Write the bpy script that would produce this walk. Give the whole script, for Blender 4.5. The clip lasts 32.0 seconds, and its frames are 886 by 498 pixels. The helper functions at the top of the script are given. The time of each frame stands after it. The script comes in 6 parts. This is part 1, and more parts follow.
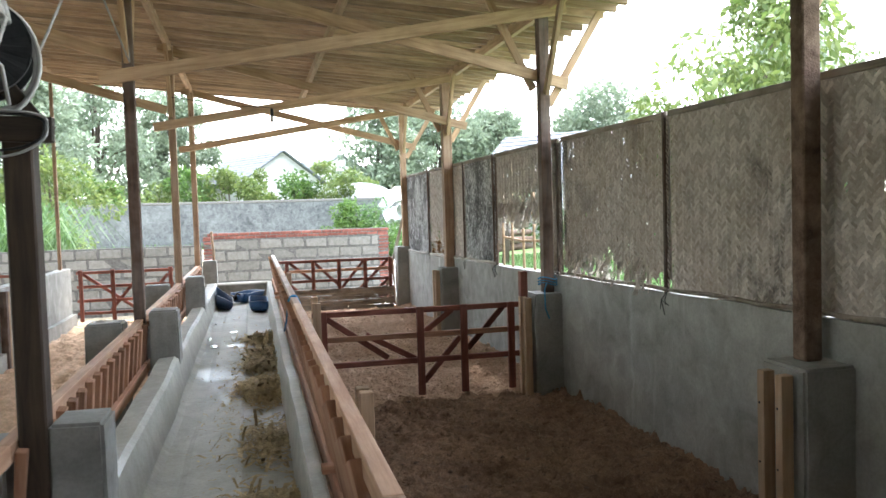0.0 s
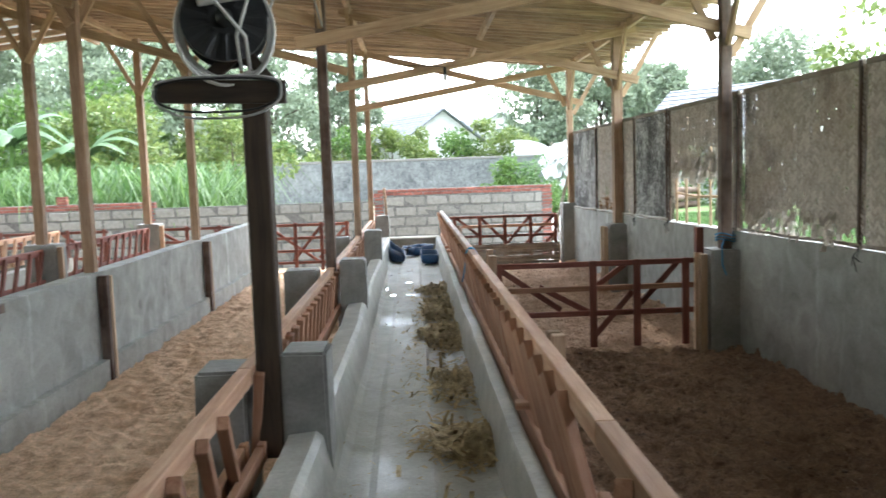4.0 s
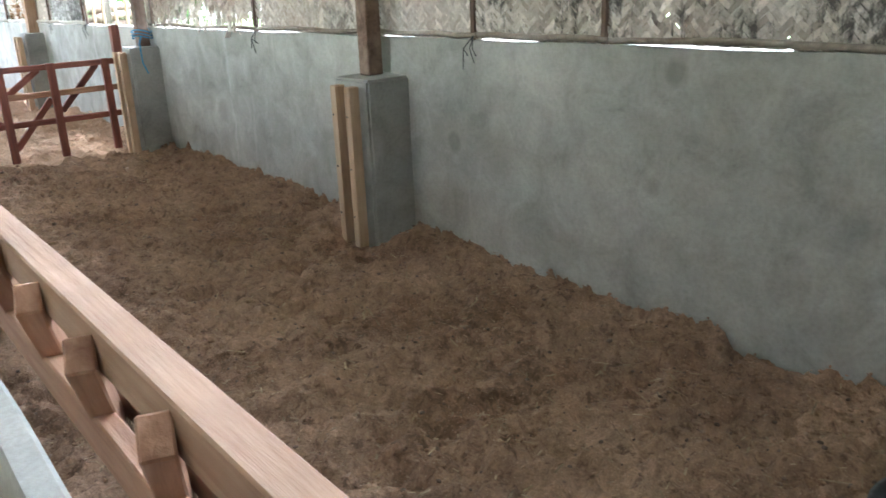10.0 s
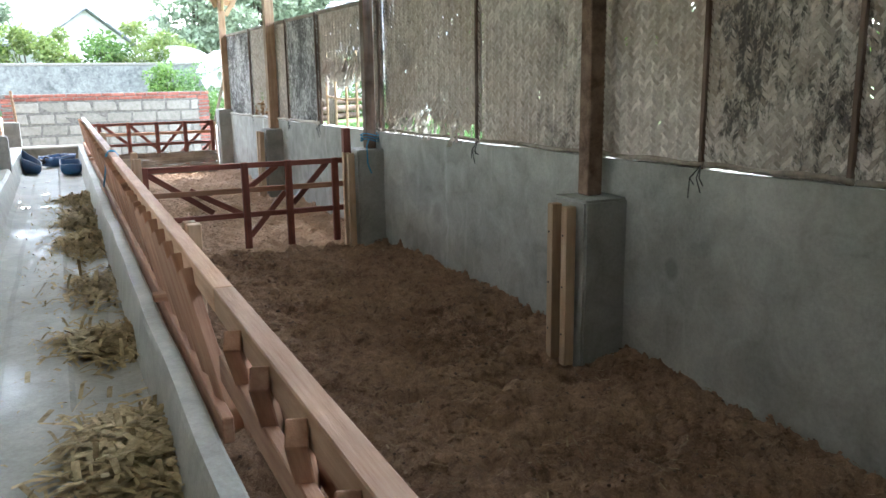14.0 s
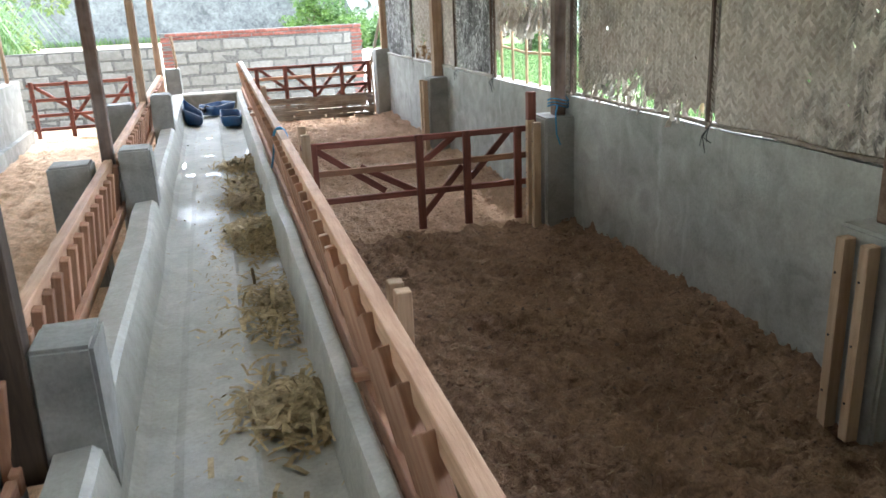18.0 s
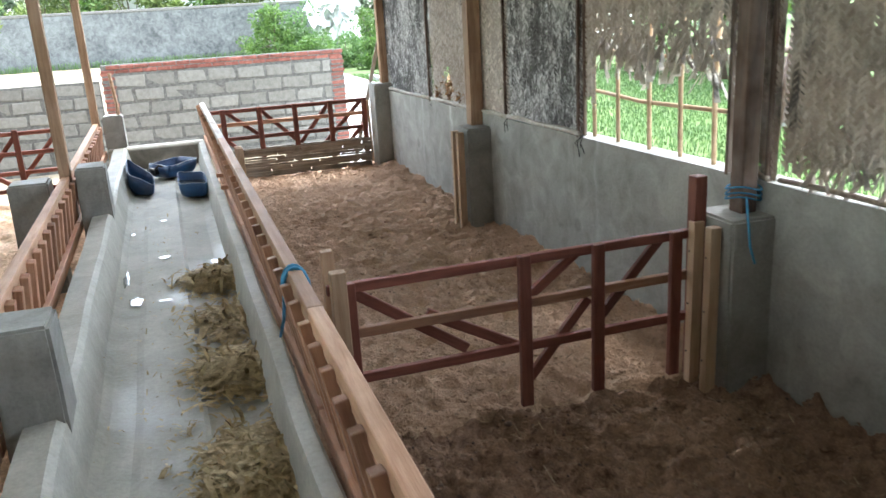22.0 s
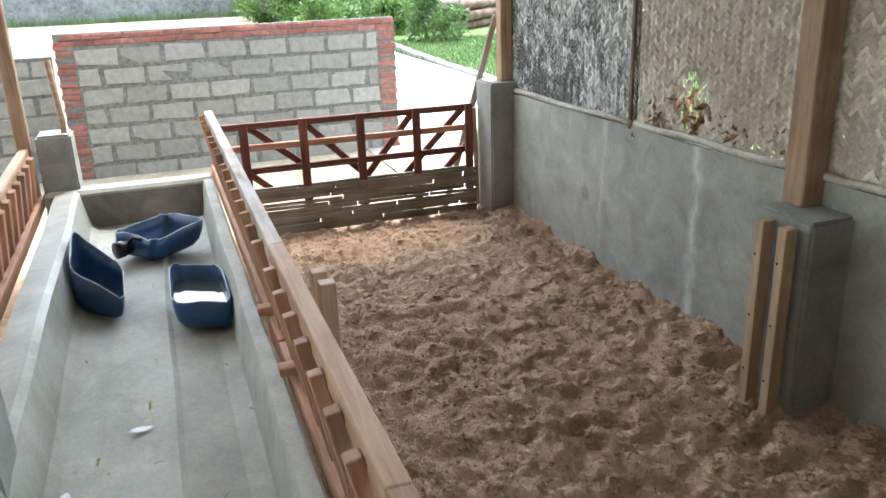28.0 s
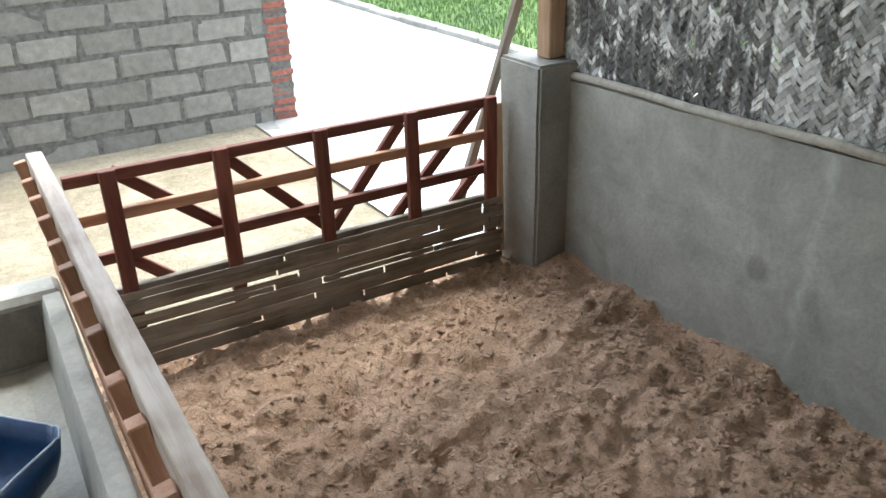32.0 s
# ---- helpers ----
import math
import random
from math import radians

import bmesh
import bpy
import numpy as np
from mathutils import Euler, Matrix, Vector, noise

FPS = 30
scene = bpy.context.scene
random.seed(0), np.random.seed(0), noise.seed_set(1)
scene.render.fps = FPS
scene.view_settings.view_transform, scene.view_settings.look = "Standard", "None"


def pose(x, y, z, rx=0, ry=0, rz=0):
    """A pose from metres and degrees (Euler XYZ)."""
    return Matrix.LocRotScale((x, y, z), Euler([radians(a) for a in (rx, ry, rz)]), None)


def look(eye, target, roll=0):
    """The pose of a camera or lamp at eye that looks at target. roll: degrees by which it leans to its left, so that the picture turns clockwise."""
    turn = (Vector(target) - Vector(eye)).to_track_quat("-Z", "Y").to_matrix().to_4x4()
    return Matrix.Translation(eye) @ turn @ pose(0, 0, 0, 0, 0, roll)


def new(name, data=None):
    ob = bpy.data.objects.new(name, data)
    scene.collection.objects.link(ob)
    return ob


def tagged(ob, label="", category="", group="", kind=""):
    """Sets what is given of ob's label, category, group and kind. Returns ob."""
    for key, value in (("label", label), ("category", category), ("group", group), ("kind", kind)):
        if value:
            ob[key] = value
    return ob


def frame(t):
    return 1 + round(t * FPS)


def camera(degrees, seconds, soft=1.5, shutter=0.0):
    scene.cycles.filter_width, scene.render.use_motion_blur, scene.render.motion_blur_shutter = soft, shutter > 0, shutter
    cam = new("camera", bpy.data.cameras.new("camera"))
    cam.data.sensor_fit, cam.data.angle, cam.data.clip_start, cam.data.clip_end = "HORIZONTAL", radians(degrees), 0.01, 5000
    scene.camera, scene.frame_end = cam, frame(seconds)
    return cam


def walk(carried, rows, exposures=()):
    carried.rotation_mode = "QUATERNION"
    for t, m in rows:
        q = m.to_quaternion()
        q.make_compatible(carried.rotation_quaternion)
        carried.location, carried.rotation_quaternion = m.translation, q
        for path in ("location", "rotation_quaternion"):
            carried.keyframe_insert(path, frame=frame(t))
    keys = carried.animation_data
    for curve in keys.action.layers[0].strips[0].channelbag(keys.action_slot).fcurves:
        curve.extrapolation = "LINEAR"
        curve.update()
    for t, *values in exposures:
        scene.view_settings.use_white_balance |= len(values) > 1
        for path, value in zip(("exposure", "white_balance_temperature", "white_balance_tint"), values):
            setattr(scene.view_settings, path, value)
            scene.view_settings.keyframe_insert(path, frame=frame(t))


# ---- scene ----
cam = camera(57.2, 32.0, soft=1.5, shutter=0.3)
PATH = [
    (0, (-0.268, -12.403, 1.472), (0.185, -10.457, 1.375), -1.7),
    (0.5, (-0.288, -12.614, 1.468), (0.086, -10.651, 1.376), -1.5),
    (1, (-0.386, -12.589, 1.459), (-0.146, -10.606, 1.365), -1.1),
    (1.5, (-0.478, -12.559, 1.439), (-0.374, -10.564, 1.338), -0.8),
    (2, (-0.501, -12.58, 1.444), (-0.539, -10.584, 1.323), -1.0),
    (2.5, (-0.563, -12.53, 1.444), (-0.746, -10.543, 1.302), -1.3),
    (3, (-0.549, -12.575, 1.437), (-0.828, -10.6, 1.279), -1.6),
    (3.5, (-0.49, -12.593, 1.466), (-0.662, -10.609, 1.284), -1.8),
    (4, (-0.431, -12.554, 1.457), (-0.361, -10.564, 1.269), -1.9),
    (4.5, (-0.295, -12.674, 1.472), (-0.104, -10.692, 1.289), -2.7),
    (6.5, (-0.008, -12.666, 1.431), (0.392, -10.719, 1.205), -2.6),
    (7, (0.033, -12.685, 1.403), (0.54, -10.768, 1.142), -2.6),
    (7.5, (0.072, -12.715, 1.366), (0.822, -10.889, 1.046), -2.8),
    (8, (0.002, -12.779, 1.32), (1.011, -11.102, 0.909), -3.3),
    (8.5, (-0.142, -12.819, 1.288), (1.03, -11.296, 0.737), -3.1),
    (9, (-0.195, -12.824, 1.236), (1.05, -11.402, 0.583), -2.4),
    (9.5, (-0.22, -12.812, 1.255), (1.01, -11.387, 0.579), -2.6),
    (10, (-0.249, -12.773, 1.257), (0.924, -11.288, 0.608), -2.3),
    (10.5, (-0.268, -12.739, 1.288), (0.839, -11.197, 0.657), -1.8),
    (11, (-0.283, -12.72, 1.31), (0.781, -11.136, 0.709), -1.2),
    (11.5, (-0.286, -12.713, 1.328), (0.749, -11.097, 0.763), -1.1),
    (12, (-0.29, -12.71, 1.343), (0.707, -11.059, 0.816), -1.3),
    (12.5, (-0.308, -12.709, 1.354), (0.65, -11.021, 0.872), -1.4),
    (13, (-0.318, -12.703, 1.36), (0.589, -10.977, 0.912), -1.4),
    (13.5, (-0.325, -12.699, 1.358), (0.535, -10.943, 0.935), -1.1),
    (15.5, (-0.331, -12.695, 1.414), (0.388, -10.879, 0.987), -0.5),
    (16, (-0.367, -12.68, 1.399), (0.277, -10.837, 0.962), -0.6),
    (16.5, (-0.379, -12.581, 1.392), (0.161, -10.716, 0.91), -1.4),
    (17, (-0.311, -12.271, 1.423), (0.123, -10.395, 0.881), -2.9),
    (17.5, (-0.307, -12.013, 1.574), (0.115, -10.148, 0.989), -2.4),
    (18, (-0.366, -11.781, 1.69), (0.124, -9.94, 1.082), -2.5),
    (18.5, (-0.373, -11.568, 1.736), (0.198, -9.75, 1.127), -3.3),
    (19, (-0.379, -11.304, 1.759), (0.242, -9.506, 1.14), -3.6),
    (19.5, (-0.402, -11.014, 1.771), (0.251, -9.228, 1.153), -3.7),
    (20, (-0.367, -10.689, 1.757), (0.283, -8.892, 1.167), -4.6),
    (20.5, (-0.341, -10.336, 1.779), (0.289, -8.521, 1.222), -4.8),
    (21, (-0.357, -9.992, 1.76), (0.289, -8.187, 1.188), -4.4),
    (21.5, (-0.329, -9.622, 1.728), (0.305, -7.818, 1.143), -4.3),
    (22, (-0.34, -9.2, 1.746), (0.248, -7.378, 1.168), -3.3),
    (22.5, (-0.427, -8.866, 1.752), (0.163, -7.053, 1.145), -1.7),
    (23, (-0.433, -8.517, 1.759), (0.15, -6.708, 1.138), -1.0),
    (23.5, (-0.443, -8.217, 1.761), (0.121, -6.405, 1.129), -0.4),
    (24, (-0.449, -7.929, 1.763), (0.169, -6.133, 1.138), 0.3),
    (24.5, (-0.477, -7.636, 1.724), (0.15, -5.843, 1.097), -0.5),
    (26.5, (-0.302, -6.414, 1.69), (0.386, -4.656, 1.028), -1.0),
    (27, (-0.342, -6.119, 1.686), (0.292, -4.345, 1.015), -0.7),
    (27.5, (-0.344, -5.798, 1.687), (0.273, -4.018, 1.015), -0.9),
    (28, (-0.301, -5.395, 1.711), (0.313, -3.611, 1.047), -1.9),
    (28.5, (-0.28, -5.085, 1.706), (0.369, -3.315, 1.038), -2.3),
    (29, (-0.282, -4.763, 1.742), (0.456, -3.029, 1.071), -2.3),
    (29.5, (-0.239, -4.41, 1.722), (0.525, -2.683, 1.064), -3.4),
    (30, (-0.21, -4.049, 1.728), (0.568, -2.334, 1.054), -3.4),
    (30.5, (-0.211, -3.732, 1.728), (0.627, -2.058, 1.025), -3.3),
    (31, (-0.172, -3.397, 1.705), (0.73, -1.772, 0.967), -4.1),
    (31.5, (-0.183, -3.083, 1.685), (0.734, -1.491, 0.895), -3.6),
    (32, (-0.167, -2.834, 1.68), (0.761, -1.285, 0.82), -1.6),
]
walk(cam, [(t, look(eye, target, roll)) for t, eye, target, roll in PATH],
     exposures=[(0.0, 3.65, 6300, 9), (1.5, 3.55, 6300, 8), (4.5, 3.65, 6250, 7), (6.5, 3.7, 6200, 6), (7.5, 4.35, 6100, 6), (8.5, 5.15, 5900, 7), (9.2, 5.5, 5850, 7), (10.0, 5.35, 5850, 7), (11.0, 5.0, 5850, 7), (12.0, 4.65, 5950, 8),
                (13.5, 4.25, 6000, 7), (16.0, 4.15, 6100, 8), (19.0, 4.15, 6150, 8), (20.5, 3.95, 6200, 7), (24.0, 3.65, 6250, 7), (28.0, 3.5, 6350, 6), (30.5, 3.15, 6350, 6), (32.0, 3.0, 6350, 6)])

# ---- light ----
world = bpy.data.worlds.new("sky")
scene.world = world
world.use_nodes = True
wn = world.node_tree
sky = wn.nodes.new("ShaderNodeTexSky")
sky.sky_type = "NISHITA"
sky.sun_disc = False
sky.sun_elevation = radians(70)
sky.sun_rotation = radians(45)
sky.air_density = 1.0
sky.dust_density = 0.6
sky.ozone_density = 1.0
grey = wn.nodes.new("ShaderNodeHueSaturation")
grey.inputs["Saturation"].default_value = 0.36
wn.links.new(sky.outputs[0], grey.inputs["Color"])
back = wn.nodes["Background"]
wn.links.new(grey.outputs[0], back.inputs["Color"])
back.inputs["Strength"].default_value = 0.15
sun_data = bpy.data.lights.new("sun", "SUN")
sun_data.energy = 0.8
sun_data.angle = radians(25)
sun_data.color = (1.0, 0.985, 0.96)
sun = new("sun", sun_data)
sun.matrix_basis = look((5, -1, 20), (0, -6, 0))


# ---- material kit ----
def shader(name, rough=0.7, metal=0.0, spec=0.4):
    m = bpy.data.materials.new(name)
    m.use_nodes = True
    b = m.node_tree.nodes["Principled BSDF"]
    b.inputs["Roughness"].default_value = rough
    b.inputs["Metallic"].default_value = metal
    b.inputs["Specular IOR Level"].default_value = spec
    return m, m.node_tree, b


def coords(nt, scale=(1, 1, 1), kind="Object"):
    c = nt.nodes.new("ShaderNodeTexCoord")
    mp = nt.nodes.new("ShaderNodeMapping")
    mp.inputs["Scale"].default_value = scale
    nt.links.new(c.outputs[kind], mp.inputs["Vector"])
    return mp.outputs["Vector"]


def place_coords(nt, scale=(1, 1, 1)):
    g = nt.nodes.new("ShaderNodeNewGeometry")
    mp = nt.nodes.new("ShaderNodeMapping")
    mp.inputs["Scale"].default_value = scale
    nt.links.new(g.outputs["Position"], mp.inputs["Vector"])
    return mp.outputs["Vector"]


def noise_tex(nt, vec, scale, detail=4.0, rough=0.55, distort=0.0):
    n = nt.nodes.new("ShaderNodeTexNoise")
    n.inputs["Scale"].default_value = scale
    n.inputs["Detail"].default_value = detail
    n.inputs["Roughness"].default_value = rough
    n.inputs["Distortion"].default_value = distort
    if vec is not None:
        nt.links.new(vec, n.inputs["Vector"])
    return n.outputs["Fac"]


def ramp(nt, fac, stops):
    r = nt.nodes.new("ShaderNodeValToRGB")
    el = r.color_ramp.elements
    while len(el) < len(stops):
        el.new(0.5)
    for e, (p, c) in zip(el, stops):
        e.position = p
        e.color = (c[0], c[1], c[2], 1) if not isinstance(c, float) else (c, c, c, 1)
    nt.links.new(fac, r.inputs["Fac"])
    return r.outputs["Color"]


def mix(nt, fac, a, b, mode="MIX"):
    n = nt.nodes.new("ShaderNodeMix")
    n.data_type, n.blend_type = "RGBA", mode
    for sock, v in ((n.inputs["Factor"], fac), (n.inputs["A"], a), (n.inputs["B"], b)):
        if isinstance(v, (int, float)):
            sock.default_value = v
        elif isinstance(v, tuple):
            sock.default_value = (*v, 1)
        else:
            nt.links.new(v, sock)
    return n.outputs["Result"]


def bump(nt, b, height, strength=0.4, dist=0.01, before=None):
    n = nt.nodes.new("ShaderNodeBump")
    n.inputs["Strength"].default_value = strength
    n.inputs["Distance"].default_value = dist
    nt.links.new(height, n.inputs["Height"])
    if before is not None:
        nt.links.new(before, n.inputs["Normal"])
    nt.links.new(n.outputs["Normal"], b.inputs["Normal"])
    return n.outputs["Normal"]


def rand_object(nt):
    return nt.nodes.new("ShaderNodeObjectInfo").outputs["Random"]


def rand_island(nt):
    return nt.nodes.new("ShaderNodeNewGeometry").outputs["Random Per Island"]


def wood(name, dark, light, rough=0.65, stain=0.35, grey_amount=0.0, scale=1.0):
    """Sawn timber, grain along local x."""
    m, nt, b = shader(name, rough, spec=0.3)
    rnd = rand_object(nt)
    vec = coords(nt, (1.2 * scale, 14 * scale, 14 * scale))
    shift = nt.nodes.new("ShaderNodeVectorMath")
    shift.operation = "MULTIPLY_ADD"
    comb = nt.nodes.new("ShaderNodeCombineXYZ")
    for i in range(3):
        nt.links.new(rnd, comb.inputs[i])
    nt.links.new(comb.outputs[0], shift.inputs[0])
    shift.inputs[1].default_value = (31, 17, 23)
    nt.links.new(vec, shift.inputs[2])
    v = shift.outputs[0]
    grain = noise_tex(nt, v, 2.2, 6, 0.62, 0.6)
    fine = noise_tex(nt, v, 9.0, 3, 0.6)
    blot = noise_tex(nt, place_coords(nt), 3.5, 4, 0.6)
    base = ramp(nt, grain, [(0.3, dark), (0.5, tuple((p + q) / 2 for p, q in zip(dark, light))), (0.72, light)])
    tone = ramp(nt, rnd, [(0.0, 0.68), (1.0, 1.12)])
    base = mix(nt, 1.0, base, tone, "MULTIPLY")
    base = mix(nt, stain, base, ramp(nt, blot, [(0.35, 0.45), (0.65, 1.0)]), "MULTIPLY")
    if grey_amount:
        base = mix(nt, ramp(nt, blot, [(0.4, 0.0), (0.7, grey_amount)]), base, (0.42, 0.40, 0.37))
    nt.links.new(base, b.inputs["Base Color"])
    bump(nt, b, fine, 0.35, 0.004)
    return m


def cement(name, lo, hi, rough_lo=0.45, rough_hi=0.85, relief=0.5, damp=0.0, fine_scale=60, spots=False):
    m, nt, b = shader(name, 0.8, spec=0.35)
    p = place_coords(nt)
    big = noise_tex(nt, p, 0.9, 5, 0.6, 0.4)
    mid = noise_tex(nt, p, 5.0, 5, 0.6, 0.8)
    fine = noise_tex(nt, p, fine_scale, 4, 0.65)
    f = nt.nodes.new("ShaderNodeMix")
    f.data_type = "FLOAT"
    f.inputs["Factor"].default_value = 0.45
    nt.links.new(big, f.inputs["A"])
    nt.links.new(mid, f.inputs["B"])
    c = ramp(nt, f.outputs["Result"], [(0.36, lo), (0.64, hi)])
    c = mix(nt, 0.5, c, ramp(nt, fine, [(0.3, 0.72), (0.6, 1.05)]), "MULTIPLY")
    streak = noise_tex(nt, place_coords(nt, (2.5, 2.5, 0.35)), 2.2, 5, 0.6)
    c = mix(nt, ramp(nt, streak, [(0.6, 0.0), (0.75, 0.35)]), c, tuple(min(1, x * 1.35) for x in hi))
    if spots:
        vo = nt.nodes.new("ShaderNodeTexVoronoi")
        vo.inputs["Scale"].default_value = 1.5
        nt.links.new(p, vo.inputs["Vector"])
        c = mix(nt, ramp(nt, vo.outputs["Distance"], [(0.05, 0.45), (0.09, 0.0)]), c, tuple(x * 0.45 for x in lo))
    if damp:
        wet = noise_tex(nt, place_coords(nt, (1, 0.45, 1)), 2.0, 4, 0.55)
        c = mix(nt, ramp(nt, wet, [(0.52, 0.0), (0.66, damp)]), c, tuple(x * 0.55 for x in lo))
        nt.links.new(ramp(nt, wet, [(0.5, rough_hi), (0.68, rough_lo)]), b.inputs["Roughness"])
    else:
        nt.links.new(ramp(nt, mid, [(0.3, rough_hi), (0.8, rough_lo)]), b.inputs["Roughness"])
    nt.links.new(c, b.inputs["Base Color"])
    n1 = bump(nt, b, mid, relief * 0.6, 0.012)
    bump(nt, b, fine, relief, 0.003, n1)
    return m


def mottled(name, lo, hi, rough=0.8, scale=8.0, bump_s=0.4, per="object", spec=0.35, tone=(0.7, 1.2)):
    m, nt, b = shader(name, rough, spec=spec)
    p = place_coords(nt)
    n = noise_tex(nt, p, scale, 5, 0.6, 0.3)
    n2 = noise_tex(nt, p, scale * 9, 3, 0.6)
    rnd = rand_object(nt) if per == "object" else rand_island(nt)
    c = ramp(nt, n, [(0.3, lo), (0.7, hi)])
    c = mix(nt, 1.0, c, ramp(nt, rnd, [(0.0, tone[0]), (1.0, tone[1])]), "MULTIPLY")
    c = mix(nt, 0.4, c, ramp(nt, n2, [(0.3, 0.6), (0.65, 1.05)]), "MULTIPLY")
    nt.links.new(c, b.inputs["Base Color"])
    bump(nt, b, n2, bump_s, 0.006)
    return m


def leafy(name, lo, hi, gloss=0.45):
    m, nt, b = shader(name, gloss, spec=0.4)
    rnd = rand_island(nt)
    big = noise_tex(nt, place_coords(nt), 0.7, 3, 0.6)
    c = ramp(nt, rnd, [(0.0, lo), (1.0, hi)])
    c = mix(nt, 0.5, c, ramp(nt, big, [(0.35, 0.55), (0.65, 1.15)]), "MULTIPLY")
    nt.links.new(c, b.inputs["Base Color"])
    b.inputs["Transmission Weight"].default_value = 0.0
    t = nt.nodes.new("ShaderNodeBsdfTranslucent")
    nt.links.new(c, t.inputs["Color"])
    s = nt.nodes.new("ShaderNodeMixShader")
    s.inputs[0].default_value = 0.4
    out = nt.nodes["Material Output"]
    nt.links.new(b.outputs[0], s.inputs[1])
    nt.links.new(t.outputs[0], s.inputs[2])
    nt.links.new(s.outputs[0], out.inputs["Surface"])
    return m


M_WALL = cement("plaster_grey", (0.197, 0.196, 0.175), (0.365, 0.36, 0.324), relief=0.6, spots=True)
M_PILLAR = cement("pillar_cement", (0.185, 0.184, 0.168), (0.32, 0.316, 0.288), relief=0.7)
M_TROUGH = cement("trough_cement", (0.32, 0.315, 0.27), (0.50, 0.49, 0.435), 0.3, 0.75, 0.5, damp=0.4)
M_OLDWALL = cement("old_plaster", (0.10, 0.11, 0.11), (0.30, 0.31, 0.30), relief=0.8)
M_WOOD = wood("sawn_timber", (0.32, 0.15, 0.088), (0.53, 0.31, 0.195))
M_RAIL = wood("rail_timber", (0.40, 0.215, 0.125), (0.63, 0.41, 0.27))
M_WORN = wood("worn_rail", (0.34, 0.25, 0.19), (0.66, 0.56, 0.46), stain=0.55, grey_amount=0.5)
M_RED = wood("red_hardwood", (0.13, 0.042, 0.03), (0.27, 0.10, 0.07), stain=0.3)
M_ROOFWOOD = wood("roof_timber", (0.38, 0.235, 0.135), (0.64, 0.455, 0.29))
M_BATTEN = wood("roof_batten", (0.30, 0.185, 0.105), (0.58, 0.41, 0.26))
M_POST = wood("post_timber", (0.25, 0.14, 0.08), (0.47, 0.31, 0.19), grey_amount=0.15)
M_BARK = wood("dark_post", (0.06, 0.032, 0.02), (0.17, 0.095, 0.06), grey_amount=0.22, stain=0.6)
M_TAR = wood("dark_oiled_wood", (0.025, 0.018, 0.013), (0.085, 0.058, 0.038))
M_LICHEN = mottled("lichen_bark", (0.07, 0.038, 0.024), (0.27, 0.185, 0.13), 0.9, 11, 0.9)
M_SLOT = wood("slot_board", (0.46, 0.30, 0.18), (0.68, 0.49, 0.33))
M_BAMBOO = wood("bamboo_lath", (0.16, 0.12, 0.085), (0.36, 0.30, 0.23), grey_amount=0.4)
M_PALELATH = wood("pale_bamboo_pole", (0.30, 0.27, 0.22), (0.58, 0.54, 0.46), grey_amount=0.5)
M_BLOCK = mottled("concrete_block", (0.17, 0.162, 0.142), (0.25, 0.24, 0.214), 0.9, 14, 0.9, tone=(0.82, 1.14))
M_WIRE = mottled("black_wire", (0.012, 0.012, 0.012), (0.03, 0.03, 0.03), 0.5, 20, 0.1)
M_MORTAR = mottled("mortar", (0.09, 0.087, 0.078), (0.20, 0.194, 0.176), 0.92, 24, 1.2)
M_BRICK = mottled("red_brick", (0.16, 0.055, 0.042), (0.30, 0.118, 0.088), 0.88, 16, 0.6)


def add_run(m, y0, width, tone, amount, seed):
    """A pale run of lime down the plaster at one place along the wall."""
    nt = m.node_tree
    b = nt.nodes["Principled BSDF"]
    old = b.inputs["Base Color"].links[0].from_socket
    p = place_coords(nt)
    sep = nt.nodes.new("ShaderNodeSeparateXYZ")
    nt.links.new(p, sep.inputs[0])
    wob = noise_tex(nt, place_coords(nt, (1, 1, 1)), 5, 4, 0.6)
    a = nt.nodes.new("ShaderNodeMath")
    a.operation = "MULTIPLY_ADD"
    nt.links.new(wob, a.inputs[0])
    a.inputs[1].default_value = 0.16
    nt.links.new(sep.outputs[1], a.inputs[2])
    d = nt.nodes.new("ShaderNodeMath")
    d.operation = "ADD"
    nt.links.new(a.outputs[0], d.inputs[0])
    d.inputs[1].default_value = -y0 - 0.08
    e = nt.nodes.new("ShaderNodeMath")
    e.operation = "ABSOLUTE"
    nt.links.new(d.outputs[0], e.inputs[0])
    g = ramp(nt, e.outputs[0], [(0.0, amount), (width * 0.4, amount * 0.55), (width, 0.0)])
    br = nt.nodes.new("ShaderNodeMath")
    br.operation = "MULTIPLY"
    nt.links.new(g, br.inputs[0])
    nt.links.new(ramp(nt, noise_tex(nt, place_coords(nt, (1, 1, 0.5)), 9 + seed, 5, 0.7), [(0.36, 0.25), (0.6, 1.0)]), br.inputs[1])
    c = mix(nt, br.outputs[0], old, tone)
    nt.links.new(c, b.inputs["Base Color"])


for run_y, run_w, run_a in ((-2.29, 0.05, 0.75), (-1.45, 0.03, 0.35), (-4.9, 0.03, 0.3), (-7.6, 0.03, 0.3)):
    add_run(M_WALL, run_y, run_w, (0.62, 0.62, 0.60), run_a, 1)

